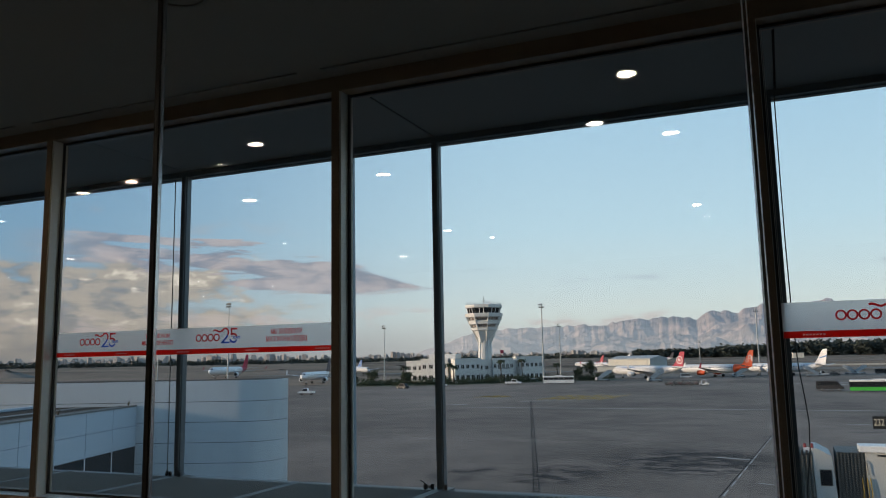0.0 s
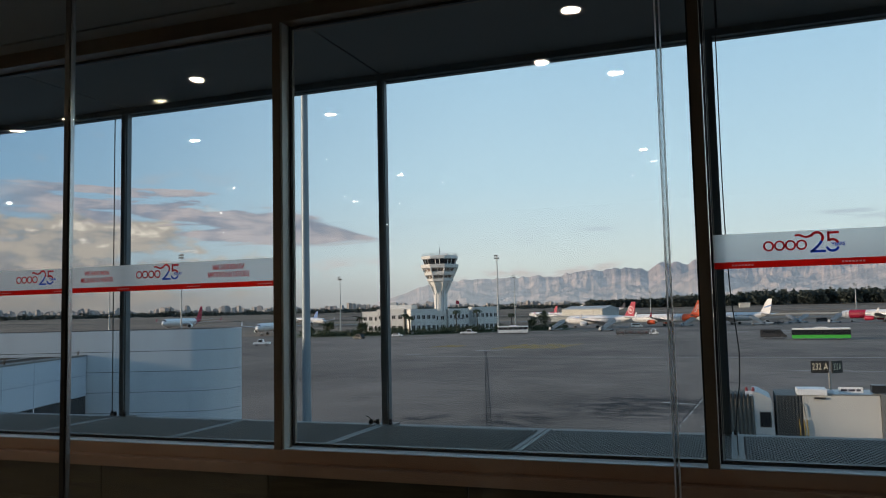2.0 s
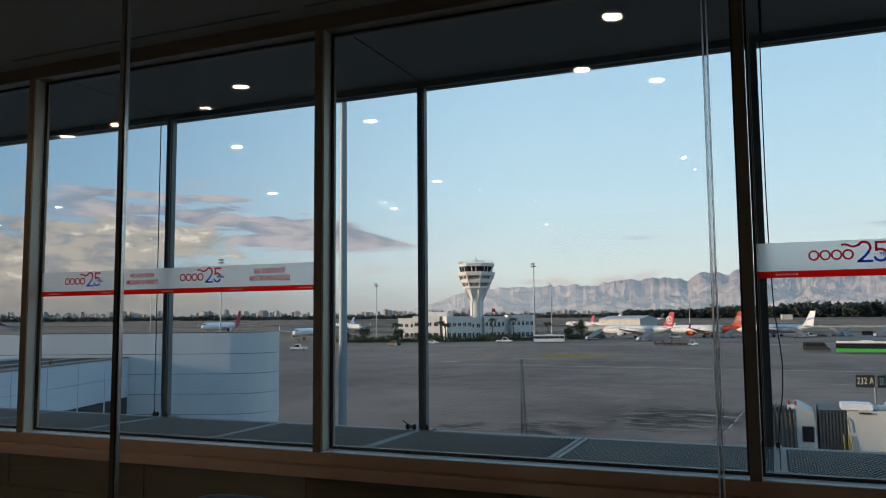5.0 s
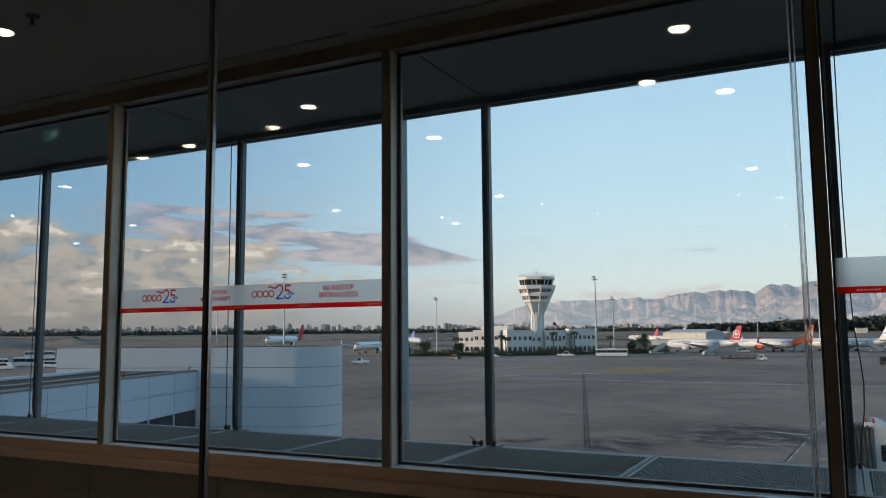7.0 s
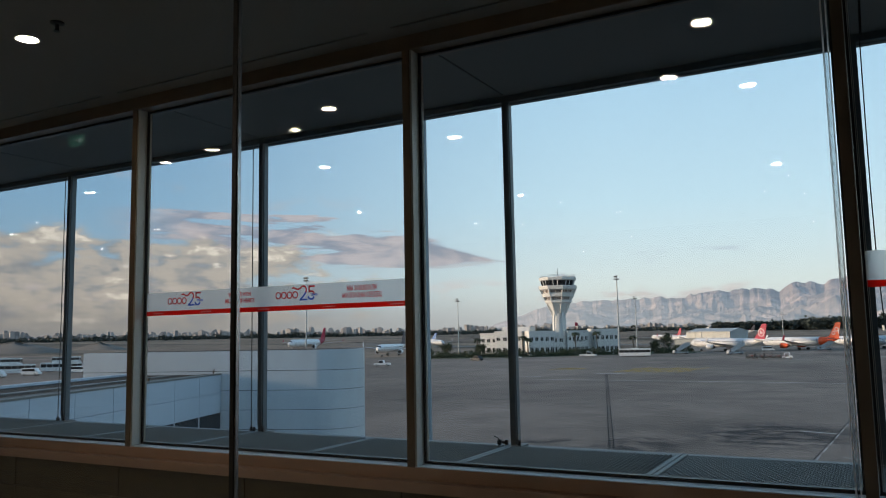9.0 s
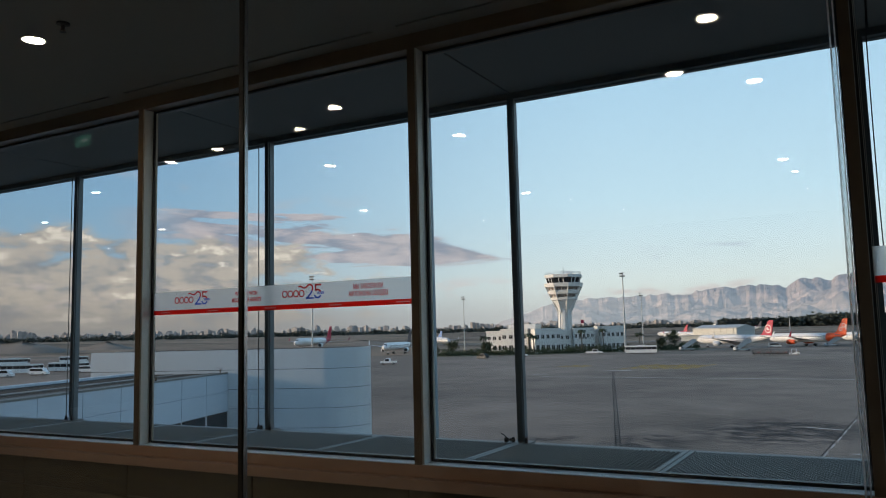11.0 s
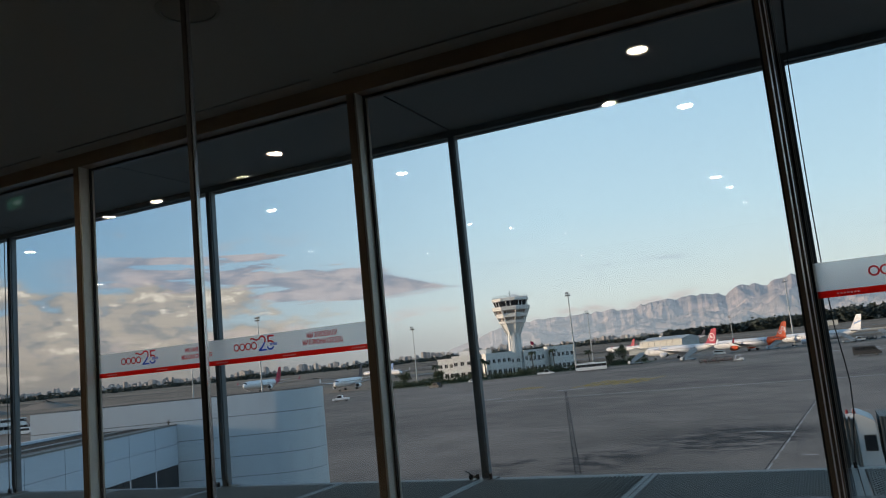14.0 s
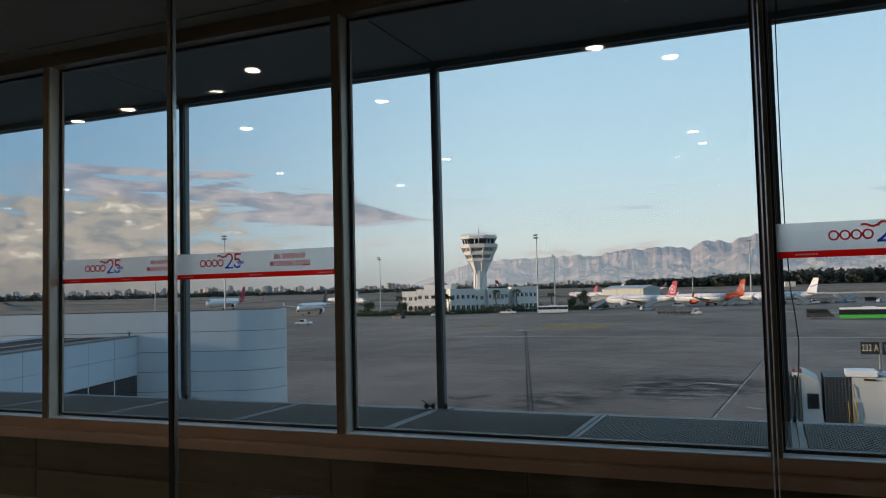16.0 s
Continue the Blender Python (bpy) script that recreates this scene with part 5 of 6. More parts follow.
# ---- light masts ----
def light_mast(bearing, far, z_top, heads, base=0.30):
    h = z_top - GROUND
    m = thing("light_mast", "tall grey apron floodlight mast", "light mast", spot(bearing, far, GROUND), group="apron light masts")
    part("pole", Solid().tube((0, 0, 0), (0, 0, h), base, base * 0.5, 10), "lamp_post", m, smooth=True)
    part("head_frame", Solid().box((-1.0, -0.15, h - 1.5), (1.0, 0.15, h - 1.3)).box((-0.8, -0.15, h - 0.3), (0.8, 0.15, h - 0.1)), "lamp_post", m)
    for i in range(heads):
        x, z = -0.8 + 1.6 * (i % 3) / 2, h - 1.9 + 1.1 * (i // 3)
        part("floodlight", Solid().slab([(x - 0.32, z), (x + 0.32, z), (x + 0.22, z + 0.5), (x - 0.22, z + 0.5)], -0.55, 0.1), "dark_paint", m)
    part("base_box", Solid().box((-0.5, -0.5, 0), (0.5, 0.5, 1.1)), "kerb", m)


light_mast(-16.06, 336, 24.9, 5, 0.38)
light_mast(-14.84, 430, 20.3, 4, 0.34)
light_mast(-27.48, 420, 20.8, 4, 0.34)
light_mast(-38.40, 330, 26.5, 6, 0.34)
light_mast(-43.0, 470, 20.0, 4, 0.34)
light_mast(-5.31, 620, 13.2, 4, 0.40)
light_mast(-1.55, 400, 23.6, 3, 0.38)
light_mast(7.60, 560, 13.4, 4, 0.40)

near = thing("floodlight_mast", "stout blue-grey floodlight mast close to the terminal", "light mast", pose(-16.6, 29.2, GROUND, 0, 0, -28))
part("pole", Solid().tube((0, 0, 0), (0, 0, 21.4), 0.235, 0.165, 18), "near_mast", near, smooth=True)
part("cross_arm", Solid().box((-0.9, -0.08, 21.15), (1.35, 0.08, 21.3)), "near_mast", near, bevel=0.01)
for x in (-0.62, 0.98):
    head = part("floodlight", Solid().rings([[(x + sx * w, sy * d, z) for sx, sy in ((-1, -1), (-1, 1), (1, 1), (1, -1))] for w, d, z in ((0.34, 0.34, 20.72), (0.46, 0.46, 20.86), (0.34, 0.34, 21.05), (0.36, 0.36, 21.25))]), "plane_grey", near)
    part("lens", Solid().box((x - 0.30, -0.30, 20.70), (x + 0.30, 0.30, 20.722)), "dark_glass", head)
part("base_flange", Solid().lathe([(0.42, 0), (0.42, 0.06), (0.26, 0.10)], 18), "galv", near)

# ---- boarding bridge ----
bridge = thing("boarding_bridge", "white and red passenger boarding bridge with folding canopy", "boarding bridge", pose(0, 38.0, 0))
TOP, LOW, D = -2.80, -5.45, 1.45
canopy = Solid()
for i in range(7):
    x = 2.45 + 0.19 * i
    canopy.rings([[(x + dx, sy * (D + g), z) for sy, z in ((-1, LOW - 0.3), (1, LOW - 0.3), (1, TOP - 0.12 + g), (-1, TOP - 0.12 + g))] for dx, g in ((0.0, -0.10), (0.095, 0.05), (0.19, -0.10))])
part("canopy", canopy, "bellows", bridge, "folded grey-brown fabric canopy")
for i in range(6):
    part("canopy_hoop", Solid().tube((2.55 + 0.19 * i, -D - 0.05, TOP - 0.2), (2.55 + 0.19 * i, -D - 0.05, TOP + 0.02), 0.05, sides=8), "black_metal", bridge)
cabin = part("cabin", Solid().slab([(3.80, LOW - 0.2), (4.72, LOW - 0.2), (4.55, TOP - 0.22), (3.95, TOP + 0.10), (3.72, TOP + 0.10)], -D, D), "bridge_white", bridge, bevel=0.03)
part("cabin_window", Solid().box((4.03, -D - 0.05, -4.34), (4.47, -D + 0.02, -3.68)), "dark_glass", cabin, "dark rounded cabin window", 0.03)
part("window_rim", Solid().box((3.99, -D - 0.012, -4.38), (4.51, -D - 0.002, -3.64)), "rib_dark", cabin)
for x in (3.50, 3.80):
    part("beacon", Solid().lathe([(0.07, 0), (0.07, 0.10), (0.05, 0.2), (0.01, 0.22)], 10), "bridge_red", cabin, "small red beacon", at=pose(x - 0.05, -1.2, TOP + 0.10))
part("beacon_board", Solid().box((3.38, -1.3, TOP - 0.1), (3.72, -1.1, TOP + 0.12)), "white_paint", cabin)
rotunda = Solid()
for i in range(16):
    x = 4.75 + 0.072 * i
    rotunda.box((x, -D + (0.05 if i % 2 else 0.0), LOW), (x + 0.072, D, TOP - 0.05))
part("rotunda", rotunda, "rib_dark", bridge, "dark ribbed curtain wall")
tunnel = part("tunnel", Solid().box((5.92, -D, LOW), (9.22, D, TOP - 0.02)), "bridge_white", bridge, bevel=0.03)
part("roof_box", Solid().box((5.70, -D - 0.1, TOP - 0.02), (7.0, -0.2, TOP + 0.26)), "white_paint", tunnel, bevel=0.02)
part("roof_rail", Solid().box((7.0, -D, TOP - 0.02), (9.2, -D + 0.05, TOP + 0.03)), "galv", tunnel)
part("lamp_bracket", Solid().box((6.42, -D - 0.12, TOP - 0.18), (6.92, -D - 0.02, TOP - 0.11)), "black_metal", tunnel)
part("end_frame", Solid().box((9.22, -D - 0.12, LOW - 0.1), (9.62, D + 0.12, TOP + 0.06)), "galv", bridge, bevel=0.02)
part("dark_sensor_box", Solid().box((8.95, -1.0, TOP + 0.05), (9.55, -0.4, TOP + 0.42)), "black_metal", bridge, bevel=0.02)
outer = part("outer_tunnel", Solid().box((9.62, -D - 0.06, LOW - 0.06), (22.0, D + 0.06, TOP - 0.55)), "bridge_red", bridge, "dark red outer tunnel", 0.02)
part("top_band", Solid().box((9.62, -D - 0.08, TOP - 0.55), (22.0, D + 0.08, TOP)), "bridge_white", outer)
for x in (5.72, 5.92, 6.05):
    part("hose", Solid().pipe([(x, -D - 0.10, TOP - 1.15), (x + 0.03, -D - 0.14, TOP - 1.7), (x - 0.02, -D - 0.12, LOW)], 0.028, 8), "yellow_paint", bridge, "yellow safety hose")
part("service_pipe", Solid().pipe([(5.80, -D - 0.08, TOP - 0.35), (5.95, -D - 0.1, TOP - 0.5), (6.0, -D - 0.1, TOP - 1.0)], 0.03, 6), "galv", bridge)
leg = part("lift_column", Solid().box((7.6, -1.2, GROUND + 0.6), (8.0, -0.8, LOW)).box((7.6, 0.8, GROUND + 0.6), (8.0, 1.2, LOW)).box((7.4, -1.4, GROUND + 0.5), (8.2, 1.4, GROUND + 0.8)), "galv", bridge)
for sy in (-1.15, 1.15):
    part("wheel", Solid().tube((7.8, sy - 0.18, GROUND + 0.45), (7.8, sy + 0.18, GROUND + 0.45), 0.45, sides=18), "tyre", leg)
part("tower_leg", Solid().tube((20.0, 0, GROUND), (20.0, 0, LOW), 0.5, sides=16), "galv", bridge)
stand_sign = thing("stand_sign", "black two-faced stand sign with cream figures on the bridge roof", "sign", pose(7.22, 37.4, TOP))
part("pole", Solid().tube((0, 0, 0), (0, 0, 0.98), 0.055, 0.05, 12), "galv", stand_sign)
part("lamp", Solid().box((-0.15, -0.15, 0), (0.12, 0.1, 0.16)), "white_paint", stand_sign)
for turn, x, k in ((6, -0.40, 1.0), (38, 0.34, 0.62)):
    face = part("face", Solid().box((-0.40 * (1 if k == 1 else 0.78), -0.03, 0.96), (0.40 * (1 if k == 1 else 0.78), 0.03, 1.54)), "sign_black", stand_sign, "black sign face", at=pose(x, 0, 0, 0, 0, turn))
    part("figures", LETTERS["stand"], "", face, "cream stand figures", at=pose(0, -0.034, 1.25) @ Matrix.Diagonal((k * 0.88, 1, 1.05, 1)))
board = part("id_board", Solid().box((0.35, -0.02, 0.02), (1.40, 0.02, 0.30)), "white_paint", stand_sign, "white board with dark bars")
part("bars", Solid().box((0.45, -0.026, 0.10), (0.72, -0.021, 0.20)).box((0.78, -0.026, 0.10), (1.05, -0.021, 0.20)).box((1.12, -0.026, 0.10), (1.30, -0.021, 0.20)), "plane_dark", board)


# ---- aircraft ----
def airliner(bearing, far, heading, length, colours, label, kind=0, z=GROUND):
    k = length / 39.5
    R = 1.95 * (k if k > 1.25 else 1.0)
    H = 3.45 * (R / 1.95) + 0.25
    span = 17.0 * (k if k > 1.25 else 1.0)
    body_c, tail_c, engine_c, tip_c = colours
    a = thing("airliner", label, "airliner", spot(bearing, far, z, heading), group="airliners")
    L = length
    prof = [(0.5, 0.03, -0.25), (0.492, 0.30, -0.20), (0.475, 0.60, -0.10), (0.45, 0.83, -0.04), (0.415, 0.97, 0), (0.37, 1, 0), (-0.18, 1, 0), (-0.27, 0.93, 0.06), (-0.36, 0.68, 0.26), (-0.44, 0.38, 0.48), (-0.49, 0.14, 0.62), (-0.5, 0.05, 0.66)]
    rings = [[(L * x, R * r * math.cos(t), H + R * dz + R * r * math.sin(t)) for t in (2 * math.pi * j / 24 for j in range(24))] for x, r, dz in prof]
    hull = part("fuselage", Solid().rings(rings), body_c, a, smooth=True)
    # cockpit glass, doors and cabin windows
    part("cockpit_window", Solid().rings([[(L * x, 1.02 * R * r * math.cos(t), H + R * dz + 1.02 * R * r * math.sin(t)) for t in (radians(v) for v in (38, 60, 90, 120, 142))] for x, r, dz in ((0.476, 0.60, -0.10), (0.461, 0.75, -0.06))], False), "dark_glass", hull)
    for sy in (-1, 1):
        row = Solid()
        n = int(L * 0.66 / 0.78)
        for i in range(n):
            x = L * 0.36 - 0.78 * i
            if x < -0.27 * L:
                break
            row.box((x, sy * R * 0.972 - 0.03, H + 0.28), (x + 0.30, sy * R * 0.972 + 0.03, H + 0.62))
        part("cabin_windows", row, "dark_glass", hull, "row of dark cabin windows")
        for x in (0.40, -0.255):
            part("door", Solid().box((L * x - 0.42, sy * R * 0.955 - 0.05, H - 0.75), (L * x + 0.42, sy * R * 0.955 + 0.05, H + 1.0)), "plane_grey", hull)
    # wings, tailplane, fin
    for sy in (-1, 1):
        w = Solid()
        sec = [(R * 0.5, 0.14 * L, -0.075 * L, H - 1.0, 0.55), (span * 0.36, 0.030 * L, -0.085 * L, H - 0.45, 0.34), (span, -0.105 * L, -0.145 * L, H + 0.75, 0.14)]
        w.rings([[(x0, sy * y, z), (0.6 * x0 + 0.4 * x1, sy * y, z + t / 2), (x1, sy * y, z + t * 0.1), (0.6 * x0 + 0.4 * x1, sy * y, z - t / 2)][::sy] for y, x0, x1, z, t in sec])
        wing_part = part("wing", w, "plane_grey", a, smooth=False)
        part("winglet", Solid().faces([(-0.115 * L, sy * span, H + 0.75), (-0.145 * L, sy * span, H + 0.75), (-0.165 * L, sy * (span + 0.35), H + 2.9), (-0.150 * L, sy * (span + 0.35), H + 2.9), (-0.115 * L, sy * (span - 0.14), H + 0.75), (-0.145 * L, sy * (span - 0.14), H + 0.75), (-0.165 * L, sy * (span + 0.25), H + 2.9), (-0.150 * L, sy * (span + 0.25), H + 2.9)], [(0, 1, 2, 3), (7, 6, 5, 4), (0, 3, 7, 4), (1, 5, 6, 2), (3, 2, 6, 7)]), tip_c, wing_part)
        ey, er = span * 0.335, 1.05 * R / 1.95
        ex, ez = 0.085 * L, H - 1.75 * R / 1.95
        nac = [(ex + 2.0, 0.86), (ex + 1.9, 1.0), (ex + 0.6, 1.06), (ex - 1.0, 0.95), (ex - 2.0, 0.66)]
        eng = part("engine", Solid().rings([[(x, sy * ey + er * r * math.cos(t), ez + er * r * math.sin(t)) for t in (2 * math.pi * j / 18 for j in range(18))] for x, r in nac]), engine_c, a, smooth=True)
        part("intake", Solid().tube((ex + 1.5, sy * ey, ez), (ex + 2.02, sy * ey, ez), er * 0.76, sides=18), "black_metal", eng)
        part("exhaust", Solid().tube((ex - 2.7, sy * ey, ez), (ex - 1.9, sy * ey, ez), er * 0.30, er * 0.55, sides=14), "rib_dark", eng)
        part("pylon", Solid().slab([(ex + 0.9, ez + er * 0.8), (ex - 1.6, ez + er * 0.8), (ex - 2.6, H - 0.5), (ex - 0.6, H - 0.55)], sy * ey - 0.15, sy * ey + 0.15), "plane_grey", eng)
        part("tailplane", Solid().rings([[(x0, sy * y, z), (0.5 * x0 + 0.5 * x1, sy * y, z + t / 2), (x1, sy * y, z), (0.5 * x0 + 0.5 * x1, sy * y, z - t / 2)][::sy] for y, x0, x1, z, t in ((0.3, -0.375 * L, -0.475 * L, H + R * 0.45, 0.3), (6.3 * R / 1.95, -0.465 * L, -0.505 * L, H + R * 0.75, 0.12))]), body_c, a)
    s = R / 1.95
    fin = [(-0.325 * L, H + R * 0.75), (-0.375 * L, H + R * 1.15), (-0.465 * L, H + 7.85 * s), (-0.520 * L, H + 7.85 * s), (-0.488 * L, H + R * 0.62)]
    fin_part = part("fin", Solid().slab(fin, -0.16, 0.16), tail_c, a)
    for sy in (-1, 1):
        y = sy * 0.175
        if kind == 1:
            n, c, ro, ri = 24, (-0.452 * L, H + 4.3), 1.75, 1.42
            s1 = Solid()
            for j in range(n):
                p, q = 2 * math.pi * j / n, 2 * math.pi * (j + 1) / n
                s1.slab([(c[0] + r * math.cos(t), c[1] + r * math.sin(t)) for r, t in ((ri, p), (ro, p), (ro, q), (ri, q))], y - 0.012, y + 0.012)
            s1.slab([(c[0] - 0.9, c[1] - 0.35), (c[0] + 0.3, c[1] - 0.55), (c[0] + 0.9, c[1] + 0.1), (c[0] + 0.35, c[1] + 0.95), (c[0] - 0.1, c[1] + 0.2)], y - 0.012, y + 0.012)
            part("tail_emblem", s1, "plane_white", fin_part, "white round tail emblem")
        elif kind == 2:
            s1 = Solid()
            for cx, cz, ro, ri in ((-0.470 * L, H + 5.0, 0.95, 0.62), (-0.430 * L, H + 3.5, 0.85, 0.55)):
                for j in range(20):
                    p, q = 2 * math.pi * j / 20, 2 * math.pi * (j + 1) / 20
                    s1.slab([(cx + r * math.cos(t), cz + r * math.sin(t)) for r, t in ((ri, p), (ro, p), (ro, q), (ri, q))], y - 0.012, y + 0.012)
            s1.slab([(-0.500 * L, H + 3.2), (-0.488 * L, H + 3.2), (-0.492 * L, H + 5.4), (-0.504 * L, H + 5.4)], y - 0.012, y + 0.012)
            part("tail_emblem", s1, "plane_white", fin_part, "white ring shapes of a tail emblem")
        elif kind == 3:
            part("tail_stripe", Solid().slab([(-0.415 * L, H + 3.7), (-0.505 * L, H + 4.6), (-0.509 * L, H + 5.3), (-0.425 * L, H + 4.3)], y - 0.012, y + 0.012), "plane_blue", fin_part, "blue stripe across the fin")
    if kind in (2, 4, 5):
        c = {2: "plane_orange", 4: "plane_red", 5: "plane_red"}[kind]
        lo, hi = (-0.5, -0.27) if kind != 5 else (0.18, 0.40)
        sec = [p for p in prof if lo - 1e-6 <= p[0] <= hi + 1e-6]
        if kind == 5:
            sec = [(0.37, 1, 0), (0.18, 1, 0)]
        part("painted_band", Solid().rings([[(L * x, 1.006 * R * r * math.cos(t), H + R * dz + 1.006 * R * r * math.sin(t)) for t in (2 * math.pi * j / 24 for j in range(24))] for x, r, dz in sec], False), c, hull, "coloured livery band", smooth=True)
    if kind == 1:
        for sy in (-1, 1):
            bars_ = Solid()
            for j in range(9):
                bars_.box((0.30 * L - 0.95 * j, sy * R * 0.90 - 0.02, H + 0.85), (0.30 * L - 0.95 * j + 0.62, sy * R * 0.90 + 0.02, H + 1.25))
            part("title_bars", bars_, "plane_blue", hull, "dark blue unreadable title")
            part("swirl", Solid().pipe([(-0.02 * L + (1.4 + 0.2 * i) * math.cos(i * 0.5) - 1.0, sy * (R * 1.0), H - 0.1 + 0.85 * math.sin(i * 0.5)) for i in range(14)], 0.12, 5), "plane_grey", hull, "grey swirl on the side")
    # landing gear
    for gx, gy, gr in ((0.36 * L, 0, 0.36), (-0.045 * L, 2.9 * s, 0.55), (-0.045 * L, -2.9 * s, 0.55)):
        g = part("landing_gear", Solid().tube((gx, gy, gr), (gx, gy, H - R * 0.7), 0.12, sides=8), "plane_grey", a)
        for dy in (-0.32, 0.32):
            part("wheel", Solid().tube((gx, gy + dy - 0.14, gr), (gx, gy + dy + 0.14, gr), gr, sides=16), "tyre", g)
    return a


airliner(-8.90, 372, 143, 44.5, ("plane_white", "plane_red", "plane_white", "plane_white"), "white airliner with a red fin at remote stand", 1)
airliner(-4.35, 384, 146, 39.5, ("plane_white", "plane_orange", "plane_orange", "plane_red"), "white airliner with orange tail and engines", 2)
airliner(0.05, 392, 146, 39.5, ("plane_white", "plane_white", "plane_white", "plane_white"), "white airliner with a blue stripe on its fin", 3)
airliner(9.1, 405, 146, 39.5, ("plane_white", "plane_red", "plane_red", "plane_white"), "white and red airliner at remote stand", 5)
airliner(-32.3, 385, 283, 39.5, ("plane_white", "plane_dark", "plane_white", "plane_white"), "white airliner with a dark fin taxiing", 0)
airliner(-38.30, 600, 281, 58.0, ("plane_white", "plane_red", "plane_white", "plane_red"), "wide-bodied white airliner with a red tail taxiing", 4)
airliner(-29.2, 640, -42, 39.5, ("plane_white", "plane_white", "plane_white", "plane_white"), "white airliner parked behind the shrubs", 0)
airliner(-12.85, 780, 150, 37.0, ("plane_white", "plane_red", "plane_white", "plane_red"), "far white airliner with a red fin", 4)
airliner(-11.35, 650, 150, 39.5, ("plane_white", "plane_white", "plane_white", "plane_white"), "white airliner half hidden by the hangar", 0)
airliner(-8.1, 1010, 165, 39.5, ("plane_white", "plane_dark", "plane_white", "plane_red"), "far white airliner on the runway", 0, GROUND + 2.6)
airliner(-30.2, 800, 170, 39.5, ("plane_white", "plane_blue", "plane_white", "plane_white"), "far pale airliner beyond the taxiway", 0)


# ---- vehicles ----
def wheels(parent, spots_, r, w=0.26):
    for x, y in spots_:
        t = part("wheel", Solid().tube((x, y - w / 2, r), (x, y + w / 2, r), r, sides=16), "tyre", parent)
        part("rim", Solid().tube((x, y - w / 2 - 0.01, r), (x, y + w / 2 + 0.01, r), r * 0.55, sides=12), "plane_grey", t)


def bus(place, length, paint, label, skirt=None):
    b = thing("apron_bus", label, "bus", place, group="apron buses")
    h, w = 3.0, 1.45
    belt = 1.25 if skirt else 1.55
    part("body", Solid().box((-length / 2, -w, 0.35), (length / 2, w, belt)), skirt or paint, b, bevel=0.08)
    part("upper_body", Solid().box((-length / 2 + 0.05, -w + 0.05, belt), (length / 2 - 0.1, w - 0.05, 2.55)), "dark_glass", b, "dark window band")
    part("roof", Solid().box((-length / 2, -w, 2.55), (length / 2, w, h)), "white_paint", b, bevel=0.10)
    part("roof_unit", Solid().box((-1.5, -0.8, h), (1.5, 0.8, h + 0.22)), "white_paint", b, bevel=0.05)
    n = max(4, int(length / 1.9))
    for i in range(n + 1):
        x = -length / 2 + length * i / n
        for sy in (-1, 1):
            part("window_post", Solid().box((x - 0.07, sy * w - 0.06, belt - 0.05), (x + 0.07, sy * w + 0.005 * sy, 2.6)), "dark_paint" if skirt else paint, b)
    part("windscreen", Solid().box((length / 2 - 0.06, -w + 0.12, 1.1), (length / 2 + 0.02, w - 0.12, 2.5)), "dark_glass", b)
    wheels(b, [(x, s * (w - 0.15)) for x in (-length * 0.30, length * 0.30) for s in (-1, 1)], 0.48)
    return b


def car(place, length, high, paint, label, kind="van"):
    c = thing("apron_vehicle", label, "van" if kind == "van" else "pickup", place, group="service vehicles")
    w, L = 0.95, length / 2
    if kind == "van":
        outline = [(-L, 0.35), (L, 0.35), (L, 0.95), (L * 0.80, 1.15), (L * 0.55, high), (-L * 0.97, high), (-L, high - 0.2)]
        glass = [(-L * 0.85, high * 0.58), (L * 0.64, high * 0.58), (L * 0.52, high * 0.88), (-L * 0.85, high * 0.88)]
    elif kind == "car":
        outline = [(-L, 0.30), (L, 0.30), (L, 0.75), (L * 0.45, 0.92), (L * 0.15, high), (-L * 0.55, high), (-L * 0.9, 0.95), (-L, 0.85)]
        glass = [(-L * 0.75, 0.95), (L * 0.36, 0.95), (L * 0.12, high * 0.94), (-L * 0.52, high * 0.94)]
    else:
        outline = [(-L, 0.45), (L, 0.45), (L, 0.98), (L * 0.55, 1.08), (L * 0.32, high), (-L * 0.18, high), (-L * 0.24, 1.10), (-L, 1.10)]
        glass = [(-L * 0.14, 1.12), (L * 0.46, 1.12), (L * 0.29, high * 0.95), (-L * 0.14, high * 0.95)]
    body = part("body", Solid().slab(outline, -w, w), paint, c, bevel=0.05)
    for sy in (-1, 1):
        part("side_window", Solid().slab(glass, sy * w - 0.008, sy * w + 0.008), "dark_glass", body)
        part("headlight", Solid().box((L - 0.06, sy * 0.7 - 0.14, 0.68), (L + 0.012, sy * 0.7 + 0.14, 0.84)), "white_trim", body)
    wheels(c, [(x, s * (w - 0.1)) for x in (-L * 0.62, L * 0.62) for s in (-1, 1)], 0.34, 0.22)
    return c


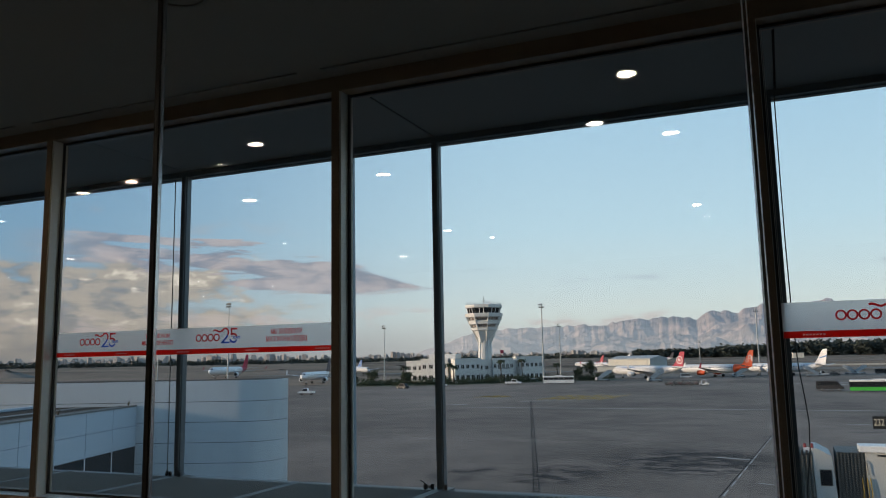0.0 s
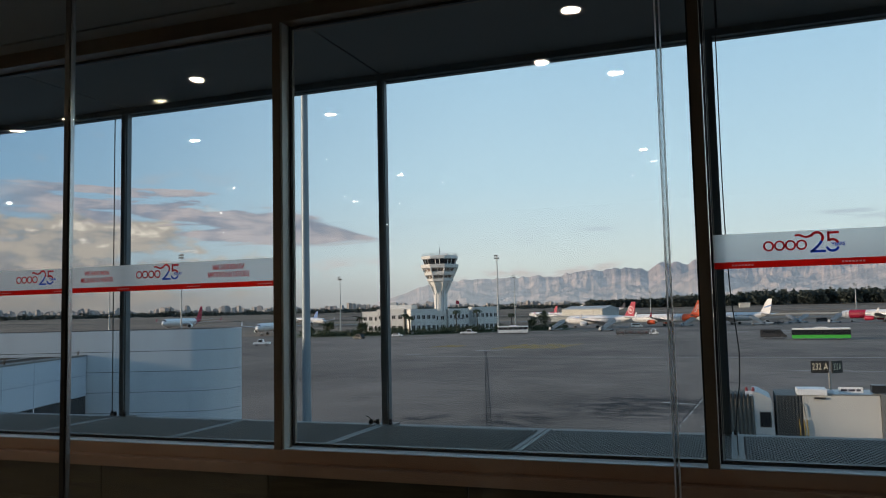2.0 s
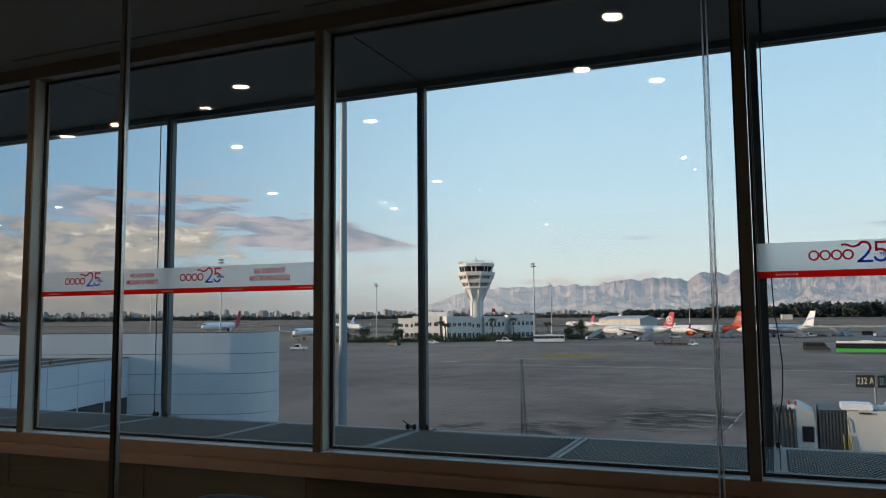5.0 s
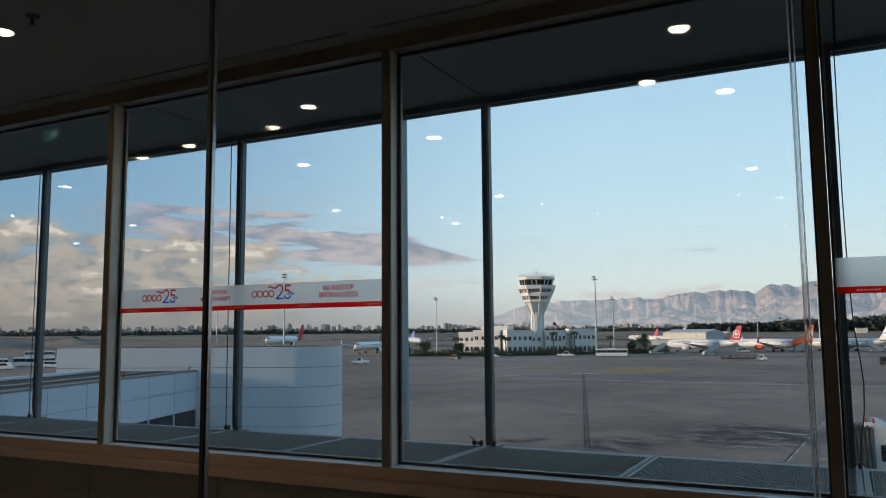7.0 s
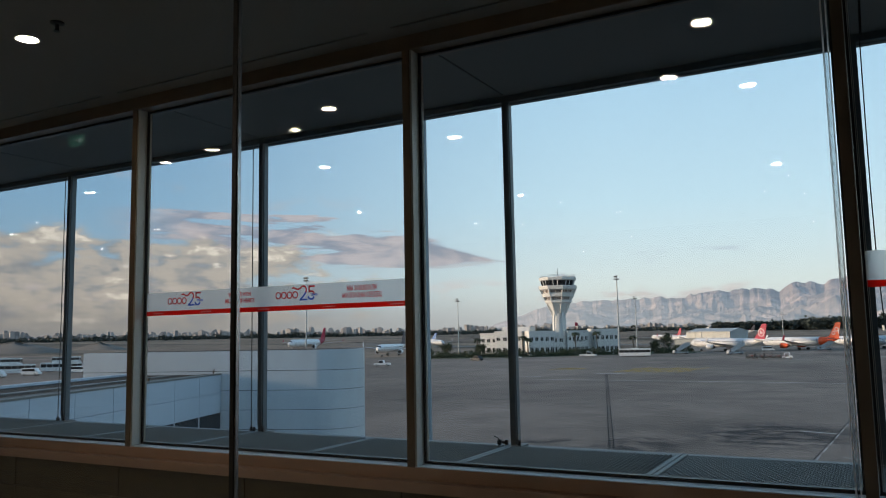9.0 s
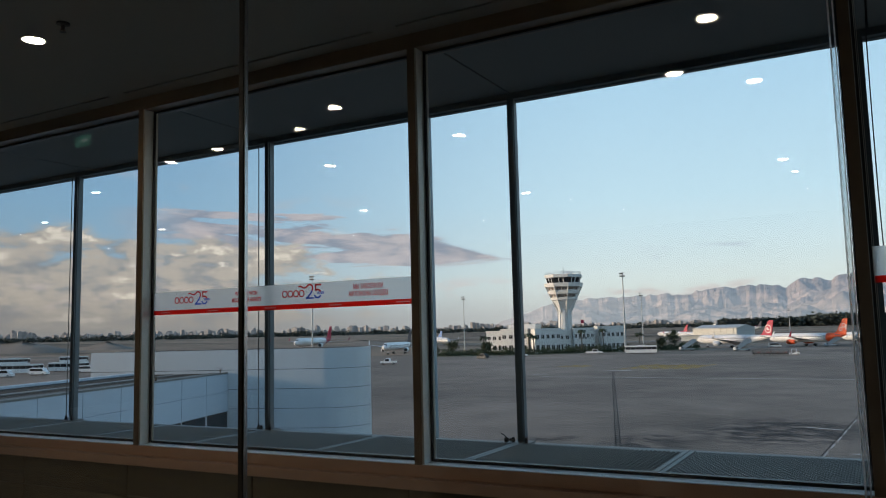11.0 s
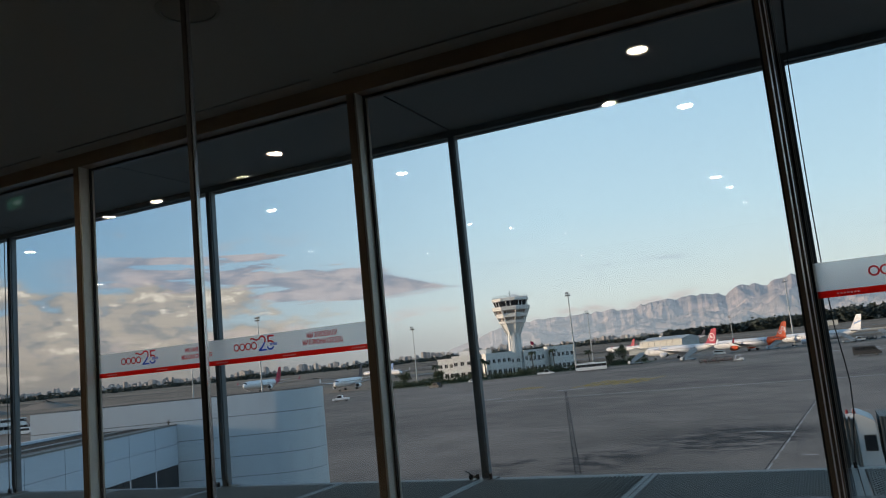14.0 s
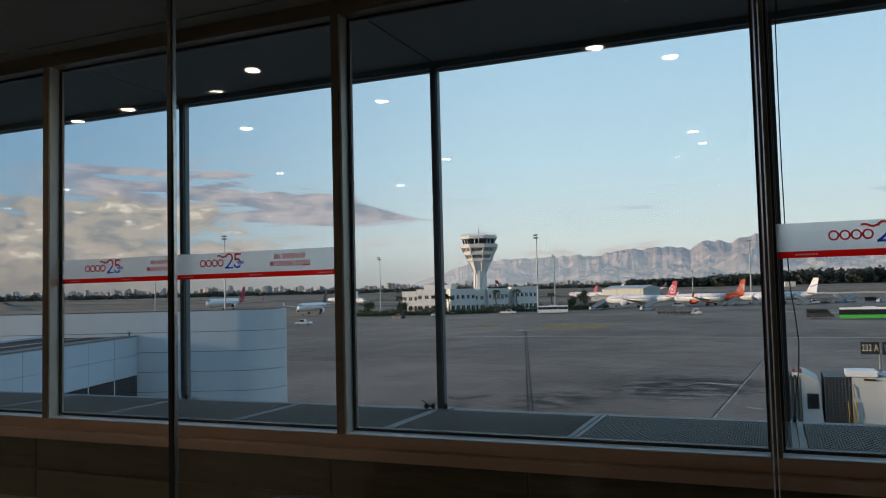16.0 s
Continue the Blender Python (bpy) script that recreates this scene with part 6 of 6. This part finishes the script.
def stair_truck(place, high, label):
    s = thing("boarding_stairs", label, "boarding stairs", place, group="boarding stairs")
    run = high * 1.15
    part("chassis", Solid().box((-run - 0.6, -0.9, 0.45), (0.4, 0.9, 0.85)), "stair_pale", s, bevel=0.05)
    cabp = part("cab", Solid().slab([(-run - 1.6, 0.45), (-run - 0.3, 0.45), (-run - 0.3, 1.6), (-run - 1.3, 1.6), (-run - 1.6, 1.1)], -0.9, 0.9), "stair_pale", s, bevel=0.05)
    part("cab_window", Solid().slab([(-run - 1.45, 1.1), (-run - 0.5, 1.1), (-run - 0.5, 1.5), (-run - 1.27, 1.5)], -0.912, 0.912), "dark_glass", cabp)
    for i in range(int(high / 0.24)):
        x, z = -run + run * i * 0.24 / high, 0.9 + i * 0.24 * (high - 0.9) / high
        part("step", Solid().box((x, -0.75, z), (x + 0.36, 0.75, z + 0.06)), "plane_grey", s)
    for sy in (-1, 1):
        part("side_wall", Solid().slab([(-run, 0.9), (-run + 0.3, 0.9), (1.2, high - 0.1), (1.2, high + 1.0), (0, high + 1.0), (-run, 1.9)], sy * 0.82 - 0.04, sy * 0.82 + 0.04), "stair_pale", s, "pale metal balustrade")
    part("landing", Solid().box((0, -0.8, high - 0.12), (1.3, 0.8, high)), "plane_grey", s)
    part("strut", Solid().tube((-0.6, 0, 0.9), (0.8, 0, high - 0.15), 0.12, sides=8), "galv", s)
    wheels(s, [(x, q * 0.85) for x in (-run - 0.9, -0.2) for q in (-1, 1)], 0.40)
    return s


def baggage_cart(place, paint, load):
    c = thing("baggage_cart", "low open baggage cart with bags", "baggage cart", place, group="baggage train")
    part("deck", Solid().box((-1.3, -0.75, 0.45), (1.3, 0.75, 0.58)), paint, c)
    part("side_curtain", Solid().box((-1.22, -0.80, 0.58), (1.22, -0.76, 0.82)), paint, c)
    for sx in (-1.25, 1.25):
        part("end_rail", Solid().box((sx - 0.04, -0.75, 0.58), (sx + 0.04, 0.75, 1.75)), paint, c)
    part("canopy", Solid().box((-1.3, -0.78, 1.75), (1.3, 0.78, 1.83)), paint, c)
    for i in range(load):
        x = -1.0 + 0.5 * i
        part("bag", Solid().box((x - 0.2, -0.6, 0.58), (x + 0.26, 0.68, 1.15 + 0.22 * (i % 3))), "baggage_red" if i == 3 else "baggage_grey", c, bevel=0.04)
    part("tow_bar", Solid().tube((1.3, 0, 0.45), (2.0, 0, 0.4), 0.05, sides=6), "galv", c)
    wheels(c, [(x, s * 0.6) for x in (-0.85, 0.85) for s in (-1, 1)], 0.25, 0.16)
    return c


def tug(place):
    c = thing("baggage_tug", "white baggage tug with open cab", "tug", place, group="baggage train")
    part("body", Solid().slab([(-1.5, 0.3), (1.5, 0.3), (1.5, 0.95), (0.3, 1.05), (0.1, 0.75), (-1.5, 0.75)], -0.75, 0.75), "white_paint", c, bevel=0.05)
    part("canopy", Solid().box((-0.9, -0.72, 1.85), (0.7, 0.72, 1.95)), "white_paint", c)
    for sx in (-0.85, 0.55):
        for sy in (-0.66, 0.66):
            part("canopy_post", Solid().tube((sx, sy, 0.75), (sx, sy, 1.85), 0.05, sides=6), "white_paint", c)
    part("seat", Solid().box((-0.6, -0.5, 0.75), (-0.1, 0.5, 1.15)), "black_metal", c)
    wheels(c, [(x, s * 0.66) for x in (-0.95, 0.95) for s in (-1, 1)], 0.36, 0.22)
    return c


bus(spot(-15.02, 308, GROUND, 14), 11.5, "white_paint", "white apron bus beside the lawn")
bus(spot(5.45, 224, GROUND, -4), 13.5, "white_paint", "dark-windowed apron bus with a green skirt", "green_paint")
car(spot(-18.25, 309, GROUND, 12), 6.4, 2.0, "white_paint", "white pickup parked at the kerb", "pickup")
car(spot(2.6, 232, GROUND, -6), 6.6, 2.5, "dark_paint", "black long van on the apron", "van")
car(spot(-26.2, 285, GROUND, 160), 5.0, 1.9, "dark_paint", "dark estate car on the service road", "car")
car(spot(-33.0, 252, GROUND, 200), 5.2, 1.9, "white_paint", "white pickup on the apron", "pickup")
car(spot(-23.4, 300, GROUND, 10), 4.2, 1.5, "white_paint", "small white car by the lawn", "car")
for i, b in enumerate((-7.45, -6.85, -6.30, -5.78)):
    baggage_cart(spot(b, 272 - 0.6 * i, GROUND, 2), "dark_paint", 5)
tug(spot(-5.15, 270, GROUND, 2))
stair_truck(spot(-11.55, 338, GROUND, 40), 3.6, "pale boarding stairs at the front door of an airliner")
stair_truck(spot(-8.0, 322, GROUND, 40), 3.6, "pale boarding stairs at the rear door of an airliner")
stair_truck(spot(-2.6, 372, GROUND, 30), 3.0, "pale boarding stairs behind an orange-tailed airliner")
stair_truck(spot(1.35, 372, GROUND, 205), 3.4, "pale boarding stairs at the rear door of an airliner")
stair_truck(spot(3.6, 405, GROUND, 150), 3.2, "grey boarding stairs waiting on the apron")
stair_truck(spot(4.6, 408, GROUND, 30), 3.2, "grey boarding stairs waiting on the apron")
stair_truck(spot(6.55, 396, GROUND, 35), 3.4, "pale boarding stairs at the front door of an airliner")
car(spot(2.2, 385, GROUND, 10), 5.5, 2.1, "white_paint", "white pickup by the airliner", "pickup")
car(spot(5.6, 415, GROUND, 0), 5.5, 2.2, "dark_paint", "dark van on the apron", "van")
car(spot(-6.3, 365, GROUND, 10), 5.0, 2.0, "white_paint", "white service van by the airliner", "van")
for i, b in enumerate((2.75, 3.05)):
    baggage_cart(spot(b, 388, GROUND, 5), "dark_paint", 3)
for b, d, turn, l in ((-54.3, 285, 28, 12.0), (-57.0, 280, 30, 12.0), (-51.8, 290, 24, 12.5), (-54.0, 395, 40, 11.5), (-57.4, 390, 38, 11.5)):
    bus(spot(b, d, GROUND, turn), l, "white_paint", "white apron bus in the parking rows")
for b, d, turn in ((-56.0, 262, 20), (-58.0, 255, 25), (-53.2, 268, 22)):
    car(spot(b, d, GROUND, turn), 5.6, 2.2, "white_paint", "white service van in the parking rows", "van")
